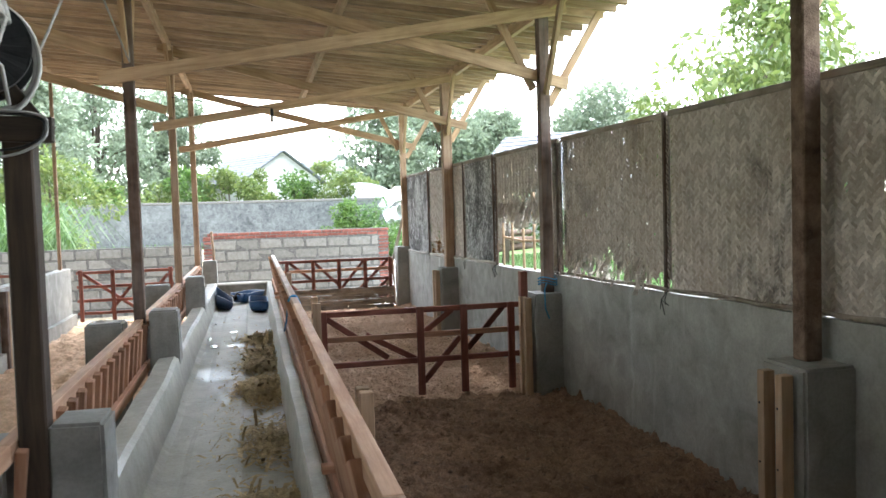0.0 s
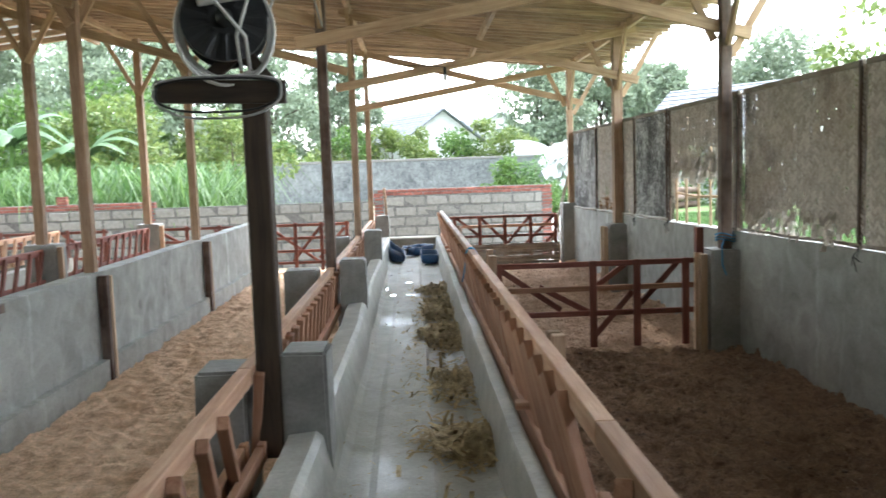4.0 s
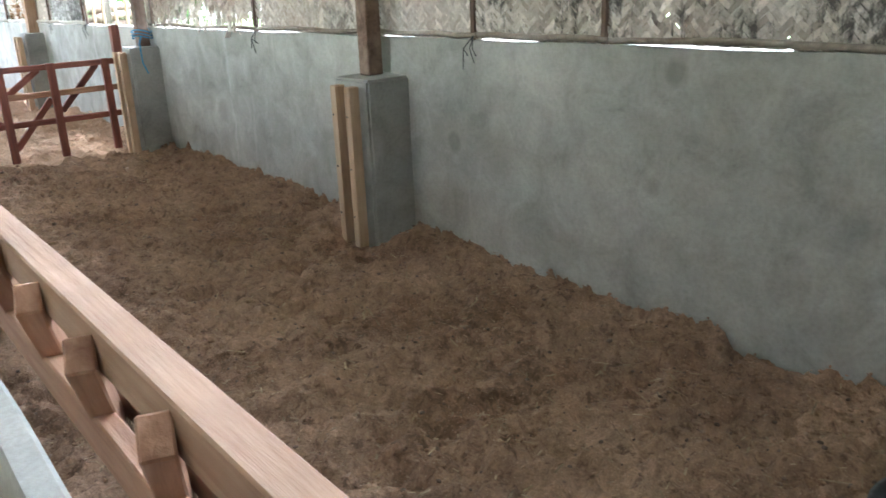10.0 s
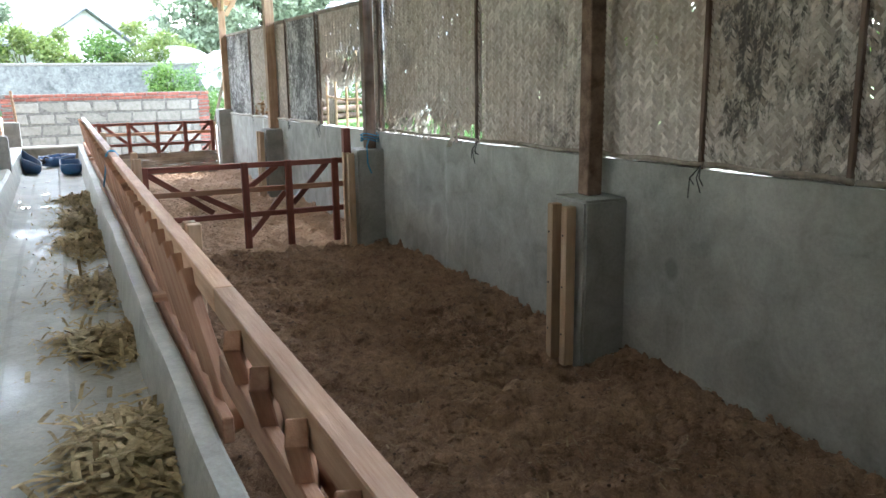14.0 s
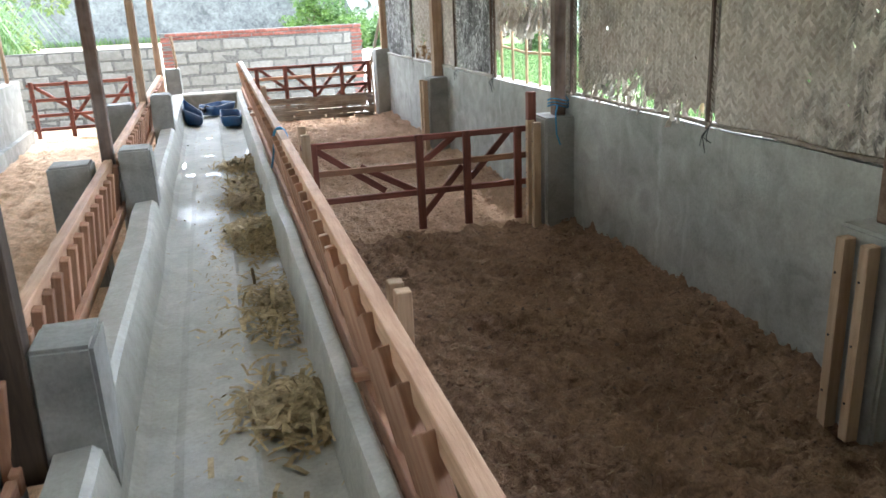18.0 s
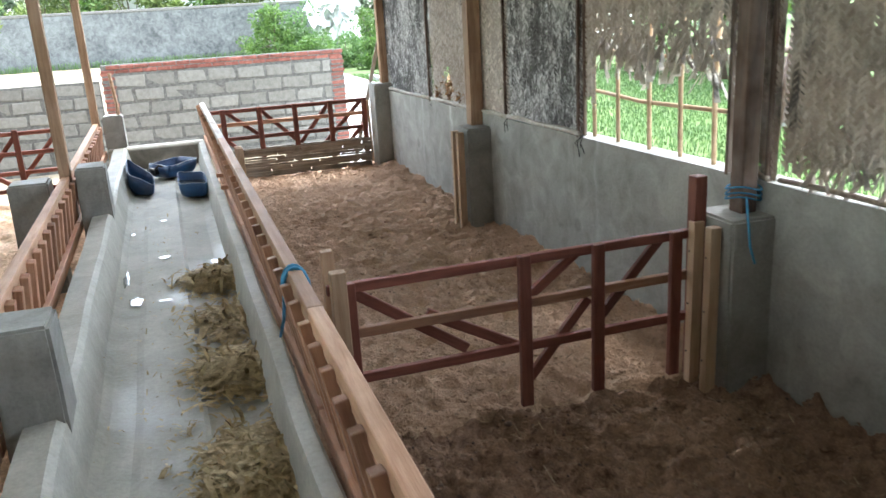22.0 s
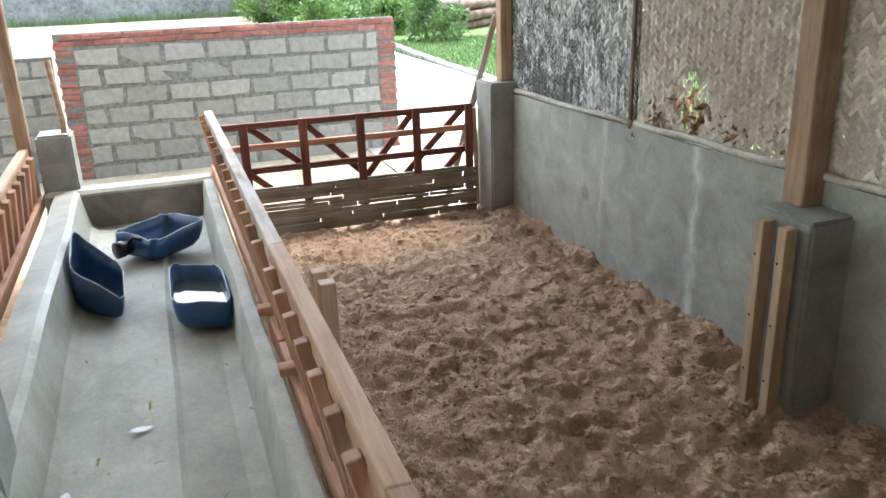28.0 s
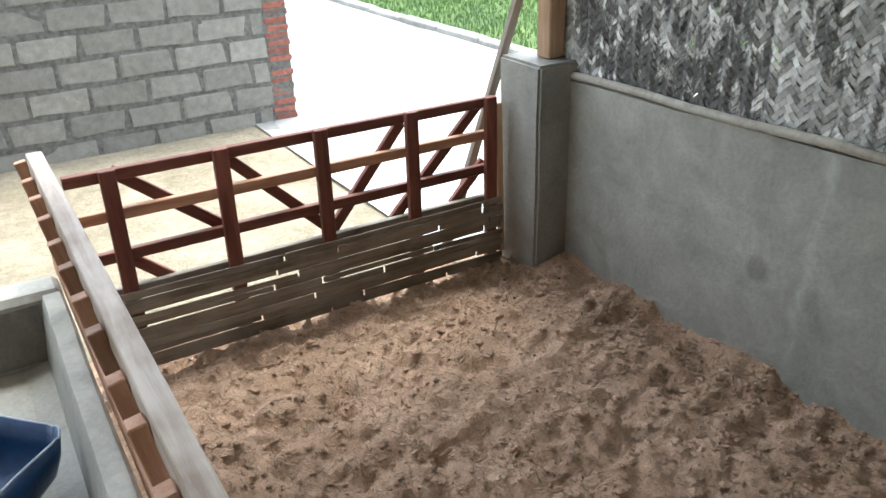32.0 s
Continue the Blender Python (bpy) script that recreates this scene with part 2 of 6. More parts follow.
# ---- geometry kit ----
def chamfer_box(sx, sy, sz, c=0.004):
    """A box with its edges taken off, centred on its origin."""
    hx, hy, hz = sx / 2, sy / 2, sz / 2
    c = min(c, hx * 0.45, hy * 0.45, hz * 0.45)
    vs, ids = [], {}
    for i in (-1, 1):
        for j in (-1, 1):
            for k in (-1, 1):
                for ax in range(3):
                    p = [i * hx, j * hy, k * hz]
                    for o in range(3):
                        if o != ax:
                            p[o] -= (i, j, k)[o] * c
                    ids[(i, j, k, ax)] = len(vs)
                    vs.append(tuple(p))
    fs = []
    for ax in range(3):
        o1, o2 = (ax + 1) % 3, (ax + 2) % 3
        for s in (-1, 1):
            q = []
            for u, v in ((-1, -1), (1, -1), (1, 1), (-1, 1)):
                k = [0, 0, 0]
                k[ax], k[o1], k[o2] = s, u, v
                q.append(ids[(*k, ax)])
            fs.append(q if s > 0 else q[::-1])
        for u in (-1, 1):
            for v in (-1, 1):
                q = []
                for s in (-1, 1):
                    k = [0, 0, 0]
                    k[ax], k[o1], k[o2] = s, u, v
                    q.append((ids[(*k, o1)], ids[(*k, o2)]))
                f = [q[0][0], q[1][0], q[1][1], q[0][1]]
                fs.append(f if u * v > 0 else f[::-1])
    for i in (-1, 1):
        for j in (-1, 1):
            for k in (-1, 1):
                f = [ids[(i, j, k, a)] for a in range(3)]
                fs.append(f if i * j * k > 0 else f[::-1])
    return vs, fs


def mesh_of(name, vs, fs, mat=None, smooth=False):
    me = bpy.data.meshes.new(name)
    me.from_pydata([tuple(v) for v in vs], [], [tuple(f) for f in fs])
    if mat:
        me.materials.append(mat)
    if smooth:
        me.polygons.foreach_set("use_smooth", [True] * len(me.polygons))
    me.update()
    return me


def world_of(ob):
    return (world_of(ob.parent) @ ob.matrix_basis) if ob.parent else ob.matrix_basis.copy()


def put(name, me, m=None, parent=None, label=""):
    """An object of that mesh with its pose in the world, as a part of parent if there is one."""
    ob = new(name, me)
    m = m or Matrix()
    ob.parent = parent
    ob.matrix_basis = world_of(parent).inverted() @ m if parent else m
    if label:
        tagged(ob, label)
    return ob


def thing(name, x, y, z, label, category, group="", kind="", rz=0):
    ob = new(name)
    ob.empty_display_size = 0.1
    ob.matrix_basis = pose(x, y, z, 0, 0, rz)
    return tagged(ob, label, category, group, kind)


BOXES = {}


def box(name, mat, lo, hi, parent=None, label="", c=0.004):
    """A chamfered block between two corners of the world."""
    size = tuple(round(b - a, 4) for a, b in zip(lo, hi))
    key = (mat.name, size, c)
    if key not in BOXES:
        BOXES[key] = mesh_of(name, *chamfer_box(*size, c), mat)
    m = Matrix.Translation([(a + b) / 2 for a, b in zip(lo, hi)])
    return put(name, BOXES[key], m, parent, label)


def beam(name, mat, a, b, w, h, parent=None, label="", c=0.003, roll=0):
    """A sawn timber from a to b: w across, h upright, its length along local x."""
    a, b = Vector(a), Vector(b)
    d = b - a
    key = (mat.name, round(d.length, 3), w, h, c)
    if key not in BOXES:
        BOXES[key] = mesh_of(name, *chamfer_box(d.length, w, h, c), mat)
    x = d.normalized()
    up = Vector((0, 0, 1)) if abs(x.z) < 0.95 else Vector((0, 1, 0))
    y = up.cross(x).normalized()
    z = x.cross(y)
    m = Matrix((x, y, z)).transposed().to_4x4()
    m.translation = (a + b) / 2
    if roll:
        m = m @ pose(0, 0, 0, roll)
    return put(name, BOXES[key], m, parent, label)


def tube(name, mat, pts, r, parent=None, label="", sides=8, closed=False, taper=None):
    """A round cord, pipe or stem along points."""
    pts = [Vector(p) for p in pts]
    n = len(pts)
    vs, fs = [], []
    ref = None
    for i, p in enumerate(pts):
        t = (pts[(i + 1) % n] - pts[i - 1]) if closed or 0 < i < n - 1 else (pts[min(i + 1, n - 1)] - pts[max(i - 1, 0)])
        t = t.normalized()
        if ref is None:
            ref = t.orthogonal().normalized()
        ref = (ref - t * ref.dot(t)).normalized()
        s = t.cross(ref)
        rr = r * (1 + (taper - 1) * i / (n - 1)) if taper is not None else r
        for k in range(sides):
            a = 2 * math.pi * k / sides
            vs.append(p + (ref * math.cos(a) + s * math.sin(a)) * rr)
    for i in range(n if closed else n - 1):
        for k in range(sides):
            j, k2 = (i + 1) % n, (k + 1) % sides
            fs.append((i * sides + k, i * sides + k2, j * sides + k2, j * sides + k))
    if not closed:
        fs.append(tuple(range(sides))[::-1])
        fs.append(tuple((n - 1) * sides + k for k in range(sides)))
    return put(name, mesh_of(name, vs, fs, mat, True), None, parent, label)


def sheet(name, mat, x0, x1, y0, y1, z, step, amp, scale, parent=None, label="", extra=None):
    """A floor as a grid with uneven height."""
    nx, ny = max(1, round((x1 - x0) / step)), max(1, round((y1 - y0) / step))
    vs, fs = [], []
    for j in range(ny + 1):
        for i in range(nx + 1):
            x, y = x0 + (x1 - x0) * i / nx, y0 + (y1 - y0) * j / ny
            h = 0.0
            if amp:
                h = amp * noise.fractal(Vector((x * scale, y * scale, 3.1)), 0.9, 2.1, 4)
            if extra:
                h += extra(x, y)
            vs.append((x, y, z + h))
    for j in range(ny):
        for i in range(nx):
            a = j * (nx + 1) + i
            fs.append((a, a + 1, a + nx + 2, a + nx + 1))
    return put(name, mesh_of(name, vs, fs, mat, True), None, parent, label)


def leaves_mesh(name, centres, radii, count, size, mat, seed, droop=0.3, aspect=2.2):
    """Small bent leaves scattered in clumps."""
    rng = np.random.default_rng(seed)
    idx = rng.integers(0, len(centres), count)
    c = np.array(centres)[idx]
    r = np.array(radii)[idx][:, None]
    d = rng.normal(size=(count, 3))
    d /= np.linalg.norm(d, axis=1)[:, None]
    p = c + d * r * rng.uniform(0.45, 1.0, (count, 1)) ** 0.6 * np.array([1, 1, 0.8])
    a = rng.normal(size=(count, 3)) + d * 0.9
    a[:, 2] -= droop
    a /= np.linalg.norm(a, axis=1)[:, None]
    b = np.cross(a, rng.normal(size=(count, 3)))
    b /= np.linalg.norm(b, axis=1)[:, None]
    s = size * rng.uniform(0.6, 1.35, (count, 1))
    a, b = a * s, b * s / aspect
    bend = np.cross(a, b) / (s + 1e-9) * 0.25
    v = np.stack([p, p + a * 0.5 + b * 0.5 - bend * 0.3, p + a - bend, p + a * 0.5 - b * 0.5 - bend * 0.3], 1).reshape(-1, 3)
    f = np.arange(count * 4).reshape(-1, 4)
    me = bpy.data.meshes.new(name)
    me.from_pydata(v.tolist(), [], f.tolist())
    me.materials.append(mat)
    return me


# PLACE
PITCH = 3.17          # bay length along the barn
BAYS = [-0.25 - PITCH * i for i in range(5)]   # near faces of the pillars
WX = 2.09             # inner face of the right-hand wall
BACK = -14.8          # where the pens stop behind the start, at an added wall


def wall_x(y):
    """The inner face of the right-hand wall draws in a little towards the far end."""
    return WX - 0.009 * max(0.0, y + 8.3)


def bedding(name, lo, hi, chip, chips=0.5, clump=0.6, grain=0.55, rough_relief=0.7):
    m, nt, b = shader(name, 0.95, spec=0.15)
    p = place_coords(nt)
    big = noise_tex(nt, p, 1.6, 5, 0.6, 0.5)
    mid = noise_tex(nt, p, 20, 6, 0.7, 0.8)
    fine = noise_tex(nt, p, 110, 4, 0.7)
    c = ramp(nt, big, [(0.35, lo), (0.65, hi)])
    c = mix(nt, grain, c, ramp(nt, mid, [(0.32, 0.55), (0.62, 1.15)]), "MULTIPLY")
    c = mix(nt, 0.45, c, ramp(nt, fine, [(0.34, 0.5), (0.6, 1.2)]), "MULTIPLY")
    v = nt.nodes.new("ShaderNodeTexVoronoi")
    v.inputs["Scale"].default_value = 75
    nt.links.new(p, v.inputs["Vector"])
    c = mix(nt, ramp(nt, v.outputs["Distance"], [(0.12, chips), (0.2, 0.0)]), c, chip)
    lump = noise_tex(nt, place_coords(nt, (1.0, 1.25, 1.0)), 13, 5, 0.7, 0.6)
    c = mix(nt, ramp(nt, lump, [(0.56, 0.0), (0.66, clump)]), c, tuple(v_ * 0.42 for v_ in lo))
    nt.links.new(c, b.inputs["Base Color"])
    n1 = bump(nt, b, mid, rough_relief, 0.03)
    bump(nt, b, fine, 0.5, 0.005, n1)
    return m


M_BED = bedding("damp_sawdust", (0.205, 0.123, 0.079), (0.34, 0.217, 0.145), (0.48, 0.36, 0.27), 0.4, 0.75, 0.9, 1.0)
M_FRONTBED = bedding("drier_sawdust", (0.39, 0.256, 0.169), (0.56, 0.388, 0.275), (0.64, 0.48, 0.36), 0.3, 0.06, 0.4, 0.9)
M_DRYBED = bedding("dry_sawdust", (0.64, 0.425, 0.275), (0.83, 0.60, 0.415), (0.86, 0.70, 0.54), 0.3, 0.15)
M_EARTH = bedding("yard_earth", (0.22, 0.185, 0.125), (0.35, 0.30, 0.215), (0.5, 0.46, 0.38), 0.4, 0.25)
M_GROUND = mottled("grassy_earth", (0.05, 0.09, 0.025), (0.12, 0.17, 0.05), 0.95, 1.5, 0.8)
M_CONCRETE = cement("wet_concrete", (0.36, 0.35, 0.32), (0.50, 0.49, 0.455), 0.08, 0.5, 0.3, damp=0.4)


def trod(x, y, fine=1.0):
    """Hoof marks and scrapes in loose bedding."""
    h = 0.030 * noise.noise(Vector((x * 6, y * 8, 1.7))) + 0.034 * noise.noise(Vector((x * 12, y * 14, 4.7))) - 0.034 * abs(noise.noise(Vector((x * 21, y * 19, 7.7))))
    h += fine * 0.020 * noise.noise(Vector((x * 33, y * 38, 2.2))) - fine * 0.012 * abs(noise.noise(Vector((x * 55, y * 60, 6.2))))
    for n, depth, gone in ((5.5, 0.048, 0.2), (10.5, 0.034 * fine, 0.35)):
        u, v = x * n + 0.6 * noise.noise(Vector((x * 4, y * 4, n))), y * n * 1.15 + 0.6 * noise.noise(Vector((x * 4, y * 4, n + 5)))
        d = noise.cell(Vector((u, v, 9.0)))
        r = math.hypot(u % 1 - 0.5, v % 1 - 0.5)
        if d > gone and r < 0.40:
            h -= depth * (1 - (r / 0.40) ** 2) * min(1.0, d + 0.3)
    return h


def banked(x, y):
    e = max(0.0, 1 - (wall_x(y) + 0.02 - x) / 0.3)
    deep = 1.0 if y < -6.4 else 0.80 if y > -5.8 else 0.80 - (y + 5.8) * 0.20 / 0.6
    return trod(x, y, min(1.0, 2.4 * deep - 1.0)) * deep + 0.09 * e * (0.6 + 0.5 * noise.noise(Vector((0.3, y * 2.2, 5))))


tagged(sheet("floor_pen", M_BED, -0.045, WX + 0.06, BACK, -6.2, 0.0, 0.019, 0.014, 5.0, extra=banked), "brown trampled sawdust bedding with hoof marks", "floor", kind="structure")
tagged(sheet("floor_pen_front", M_FRONTBED, -0.045, WX + 0.06, -6.2, 0.12, 0.0, 0.019, 0.014, 5.0, extra=banked), "paler brown crumbly sawdust bedding of the front pen", "floor", kind="structure")
tagged(sheet("floor_empty_pen", M_DRYBED, -2.80, -0.92, BACK, 0.12, 0.0, 0.025, 0.012, 5.0, extra=lambda x, y: 0.62 * trod(x, y)), "pale dry sawdust bedding in the empty pen", "floor", kind="structure")
tagged(sheet("floor_far_pens", M_DRYBED, -10.0, -2.90, BACK, 0.12, -0.01, 0.25, 0.02, 3.0), "pale sawdust floor of the farther pens", "floor", kind="structure")
tagged(sheet("ground", M_GROUND, -160, 160, -120, 200, -0.40, 5.0, 0.0, 1.0), "grassy ground around the barn", "ground", kind="structure")
tagged(sheet("yard", M_EARTH, -14, 4.2, 0.13, 35.9, -0.375, 0.25, 0.012, 0.8), "pale bare earth yard behind the barn", "yard", kind="structure")
tagged(sheet("pavement", M_CONCRETE, 2.0, 5.5, 0.14, 22.0, -0.355, 0.25, 0.005, 0.9), "wet pale concrete path along the barn end", "pavement", kind="structure")
tagged(box("barn_base", M_PILLAR, (-10.0, BACK, -0.5), (WX + 0.4, 0.13, -0.22), c=0.01), "grey concrete base under the pens", "floor", kind="structure")


# right-hand wall
def wall_top(y):
    return 0.845 - 0.0125 * max(y, -12.5)


def slab(name, mat, x0, x1, y0, y1, z0, z1, label, wob=0.006, step=0.12, crest=None, plan=None):
    """A plastered wall whose faces are not quite flat."""
    ny, nz = max(2, round((y1 - y0) / step)), max(2, round((z1 - z0) / step))
    vs, fs = [], []
    ring = [(x0, z0 + (z1 - z0) * k / nz) for k in range(nz + 1)] + [(x1, z0 + (z1 - z0) * (nz - k) / nz) for k in range(nz + 1)]
    n = len(ring)
    for j in range(ny + 1):
        y = y0 + (y1 - y0) * j / ny
        for x, z in ring:
            w = wob * noise.fractal(Vector((x, y * 1.3, z * 1.3)), 1, 2, 3)
            top = wob * 1.5 * noise.noise(Vector((y * 2, 7, 0))) if z > z1 - 0.001 else 0
            zz = z0 + (z - z0) * (crest(y) - z0) / (z1 - z0) if crest else z
            vs.append((x + w + (plan(y) - WX if plan else 0), y, zz + top))
    for j in range(ny):
        for k in range(n):
            k2 = (k + 1) % n
            fs.append((j * n + k, (j + 1) * n + k, (j + 1) * n + k2, j * n + k2))
    fs.append(tuple(range(n)))
    fs.append(tuple(ny * n + k for k in range(n))[::-1])
    return tagged(put(name, mesh_of(name, vs, fs, mat)), label, "wall", kind="structure")


slab("wall_right", M_WALL, WX, WX + 0.14, BACK, -0.02, -0.1, 0.93, "smooth grey cement-rendered half wall", crest=wall_top, plan=wall_x)
# unseen wall, added behind the start to keep light off the near bays
tagged(box("wall_back", M_OLDWALL, (-12.5, BACK - 0.15, -0.3), (2.6, BACK, 3.7), c=0.01), "unseen grey cement wall added behind the start to darken the near bays", "wall", kind="structure")
slab("wall_middle", M_WALL, -2.92, -2.78, BACK, -0.15, -0.1, 0.80, "grey cement-rendered low wall between pens")
# out-of-view partition up to the roof, added to cut side light near the start
tagged(box("wall_left_boards", M_BARK, (-2.90, BACK, 0.79), (-2.82, -10.6, 3.3), c=0.01), "unseen dark partition added to block light from the left", "wall", kind="structure")
slab("wall_middle_plinth", M_WALL, -2.78, -2.72, BACK, -0.15, -0.1, 0.16, "grey cement plinth at the foot of the low wall")


def pillar(x0, x1, y0, y1, z0, z1, boards, label, taper=0.0):
    t = thing("pillar", (x0 + x1) / 2, (y0 + y1) / 2, z0, label, "pillar", "concrete pillars")
    bm = bmesh.new()
    bmesh.ops.create_cube(bm, size=1)
    for v in bm.verts:
        g = taper if v.co.z > 0 else -taper
        v.co = (((x0 + x1) / 2 + v.co.x * (x1 - x0 - g)), ((y0 + y1) / 2 + v.co.y * (y1 - y0 - g)), ((z0 + z1) / 2 + v.co.z * (z1 - z0)))
    bmesh.ops.subdivide_edges(bm, edges=bm.edges[:], cuts=3, use_grid_fill=True)
    for v in bm.verts:
        v.co += noise.noise_vector(v.co * 4) * 0.006
    bmesh.ops.bevel(bm, geom=[e for e in bm.edges if e.calc_face_angle(0) > 1.0], offset=0.012, segments=2, affect="EDGES")
    me = bpy.data.meshes.new("body")
    bm.to_mesh(me)
    bm.free()
    me.materials.append(M_PILLAR)
    put("body", me, None, t)
    for bx, by, lean in boards:
        beam("slot_board", M_SLOT, (bx, by, z0 + 0.03), (bx + lean, by, z1 - 0.03), 0.055, 0.045, t, "pale sawn upright board with nail heads")
        sd = -1 if bx > -2 else 1
        for f in (0.22, 0.5, 0.8):
            zz = z0 + (z1 - z0) * f
            tube("nail", M_WIRE, [(bx + sd * 0.026, by + 0.006, zz), (bx + sd * 0.0305, by + 0.006, zz)], 0.005, t, sides=8)
    return t


for i, y in enumerate(BAYS):
    yy = [-0.26, -3.22, -6.43, -9.6, -12.95][i]
    top = 0.93 if i == 0 else 0.79
    boards = [] if i == 0 else [(1.806, yy + 0.07, 0.0), (1.806, yy + 0.19, 0.0)]
    pillar(1.85, WX + 0.02, yy, yy + 0.28, -0.05, top, boards, "square grey cement pillar with upright slot boards" if boards else "tall square grey cement corner pillar")

# feed alley
PROFILE = [(-0.935, 0.0), (-0.935, 0.495), (-0.83, 0.505), (-0.805, 0.485), (-0.765, 0.30), (-0.73, 0.272), (-0.64, 0.264), (-0.61, 0.270), (-0.385, 0.282),
           (-0.365, 0.266), (-0.20, 0.25), (-0.13, 0.265), (-0.105, 0.465), (-0.098, 0.488), (-0.048, 0.49), (-0.038, 0.48), (-0.038, 0.0)]
vs, fs = [], []
ny = 120
for j in range(ny + 1):
    y = BACK + (-0.27 - BACK) * j / ny
    for x, z in PROFILE:
        vs.append((x + 0.012 * noise.noise(Vector((x * 3, y * 1.4, 2))), y, z + 0.008 * noise.noise(Vector((x * 4, y * 1.7, 8))) * (1 if z > 0.01 else 0)))
n = len(PROFILE)
for j in range(ny):
    for k in range(n - 1):
        fs.append((j * n + k, j * n + k + 1, (j + 1) * n + k + 1, (j + 1) * n + k))
fs.append(tuple(ny * n + k for k in range(n)))
feed_alley = tagged(put("feed_alley", mesh_of("feed_alley", vs, fs, M_TROUGH)), "smooth grey concrete feed trough floor, damp in places", "trough", kind="structure")
box("end_wall", M_TROUGH, (-1.0, -0.275, -0.3), (-0.03, -0.13, 0.50), feed_alley, c=0.02)
# inner face of the end wall: damp stain and some shade in one dark colour
M_DAMP_SHADE = cement("damp_shaded_cement", (0.13, 0.12, 0.10), (0.30, 0.28, 0.245), 0.4, 0.8, 0.4)
box("damp_face", M_DAMP_SHADE, (-0.80, -0.281, 0.27), (-0.11, -0.275, 0.468), feed_alley, "damp stained inner face, its dark tone partly shade")

# left-hand pillars
for i, y in enumerate([-0.22, -3.38, -6.5, -9.55]):
    dx = 0.045 if i == 3 else 0.0
    pillar(-1.00 + dx, -0.80 + dx * 0.6, y, y + 0.24, -0.05, 0.80 if i == 3 else 0.83, [], "rough grey cement pillar beside the feed alley", 0.01)
    if 0 < i:
        pillar(-1.42 + (0.14 if i == 3 else 0), -1.16 + (0.08 if i == 3 else 0), y, y + 0.24, -0.05, 0.76 if i != 3 else 0.74, [], "low rough grey cement pillar in the empty pen", 0.01)


# feed barriers
def feed_fence(x, y0, y1, side, zt, zb, lean_span, label, post_mat=None):
    """Top rail, two bottom rails and slats between them; side: where the slats stand."""
    t = thing("feed_fence", x, (y0 + y1) / 2, zb, label, "fence", "feed fences")
    beam("top_rail", post_mat or M_RAIL, (x, y0, zt - 0.032), (x, y1, zt - 0.032), 0.05, 0.064, t, "planed reddish top rail")
    inset = 0.0 if side < 0 else 0.03
    for d in (0.010 + inset, -0.058 + inset):
        beam("bottom_rail", M_WOOD, (x + side * d, y0 + 0.01, zb + 0.035), (x + side * d, y1 - 0.01, zb + 0.035), 0.03, 0.07, t)
    y = y0 + 0.1
    while y < y1 - 0.05:
        lean, step = lean_span(y)
        r = noise.noise(Vector((x * 9, y * 5, 2)))
        top, foot = x + side * 0.046, x + side * (inset - 0.024)
        beam("slat", M_WOOD, (foot, y + 0.01 * r, zb - 0.01), (top, y + lean + 0.02 * r, zt - 0.03 + 0.012 * r), 0.036, 0.05, t)
        y += step + 0.02 * r
    return t


JOINTS = [-14.72, -10.72, -6.82, -4.25, -2.85, 0.0]
for y0, y1 in zip(JOINTS, JOINTS[1:]):
    feed_fence(0.0, y0 + 0.003, y1, -1, 0.868, 0.632 if y1 < -10 else 0.452, lambda y: (-0.20, 0.25) if y < -10.85 else (0.26, 0.22) if y < -9.2 else (0.06, 0.18),
               "reddish sawn timber feed barrier with upright slats" if y1 < -0.1 else "worn whitish-topped timber feed barrier", None if y1 < -0.1 else M_WORN)
LJ = [-14.0, -9.6, -6.5, -3.38, -0.08]
for y0, y1 in zip(LJ, LJ[1:]):
    feed_fence(-1.07, y0 + 0.003, y1, 1, 0.765, 0.40, lambda y: (-0.30, 0.25) if y < -9.6 else (-0.06, 0.19), "reddish sawn timber feed barrier along the empty pen")


# posts and roof
RIDGE_X, RIDGE_Z, EAVE_X, EAVE_Z = -5.2, 3.70, 2.62, 3.02
LEFT_X, LEFT_Z = -12.5, 2.75
ROOF_Y0, ROOF_Y1 = -15.2, 0.45


def roof_z(x):
    if x > RIDGE_X:
        return RIDGE_Z + (EAVE_Z - RIDGE_Z) * (x - RIDGE_X) / (EAVE_X - RIDGE_X)
    return RIDGE_Z + (LEFT_Z - RIDGE_Z) * (x - RIDGE_X) / (LEFT_X - RIDGE_X)


M_SHEET = mottled("roof_sheet", (0.32, 0.325, 0.32), (0.52, 0.525, 0.51), 0.5, 2.0, 0.2)
# thin sheets let a little daylight through
snt = M_SHEET.node_tree
glow_thin = snt.nodes.new("ShaderNodeBsdfTranslucent")
glow_thin.inputs["Color"].default_value = (0.9, 0.9, 0.86, 1)
both = snt.nodes.new("ShaderNodeMixShader")
both.inputs[0].default_value = 0.24
outp = [nd for nd in snt.nodes if nd.type == "OUTPUT_MATERIAL"][0]
snt.links.new(snt.nodes["Principled BSDF"].outputs[0], both.inputs[1])
snt.links.new(glow_thin.outputs[0], both.inputs[2])
snt.links.new(both.outputs[0], outp.inputs["Surface"])
roof = thing("roof", 0, 0, 3.0, "corrugated sheet roof on closely spaced timber battens", "roof", kind="structure")


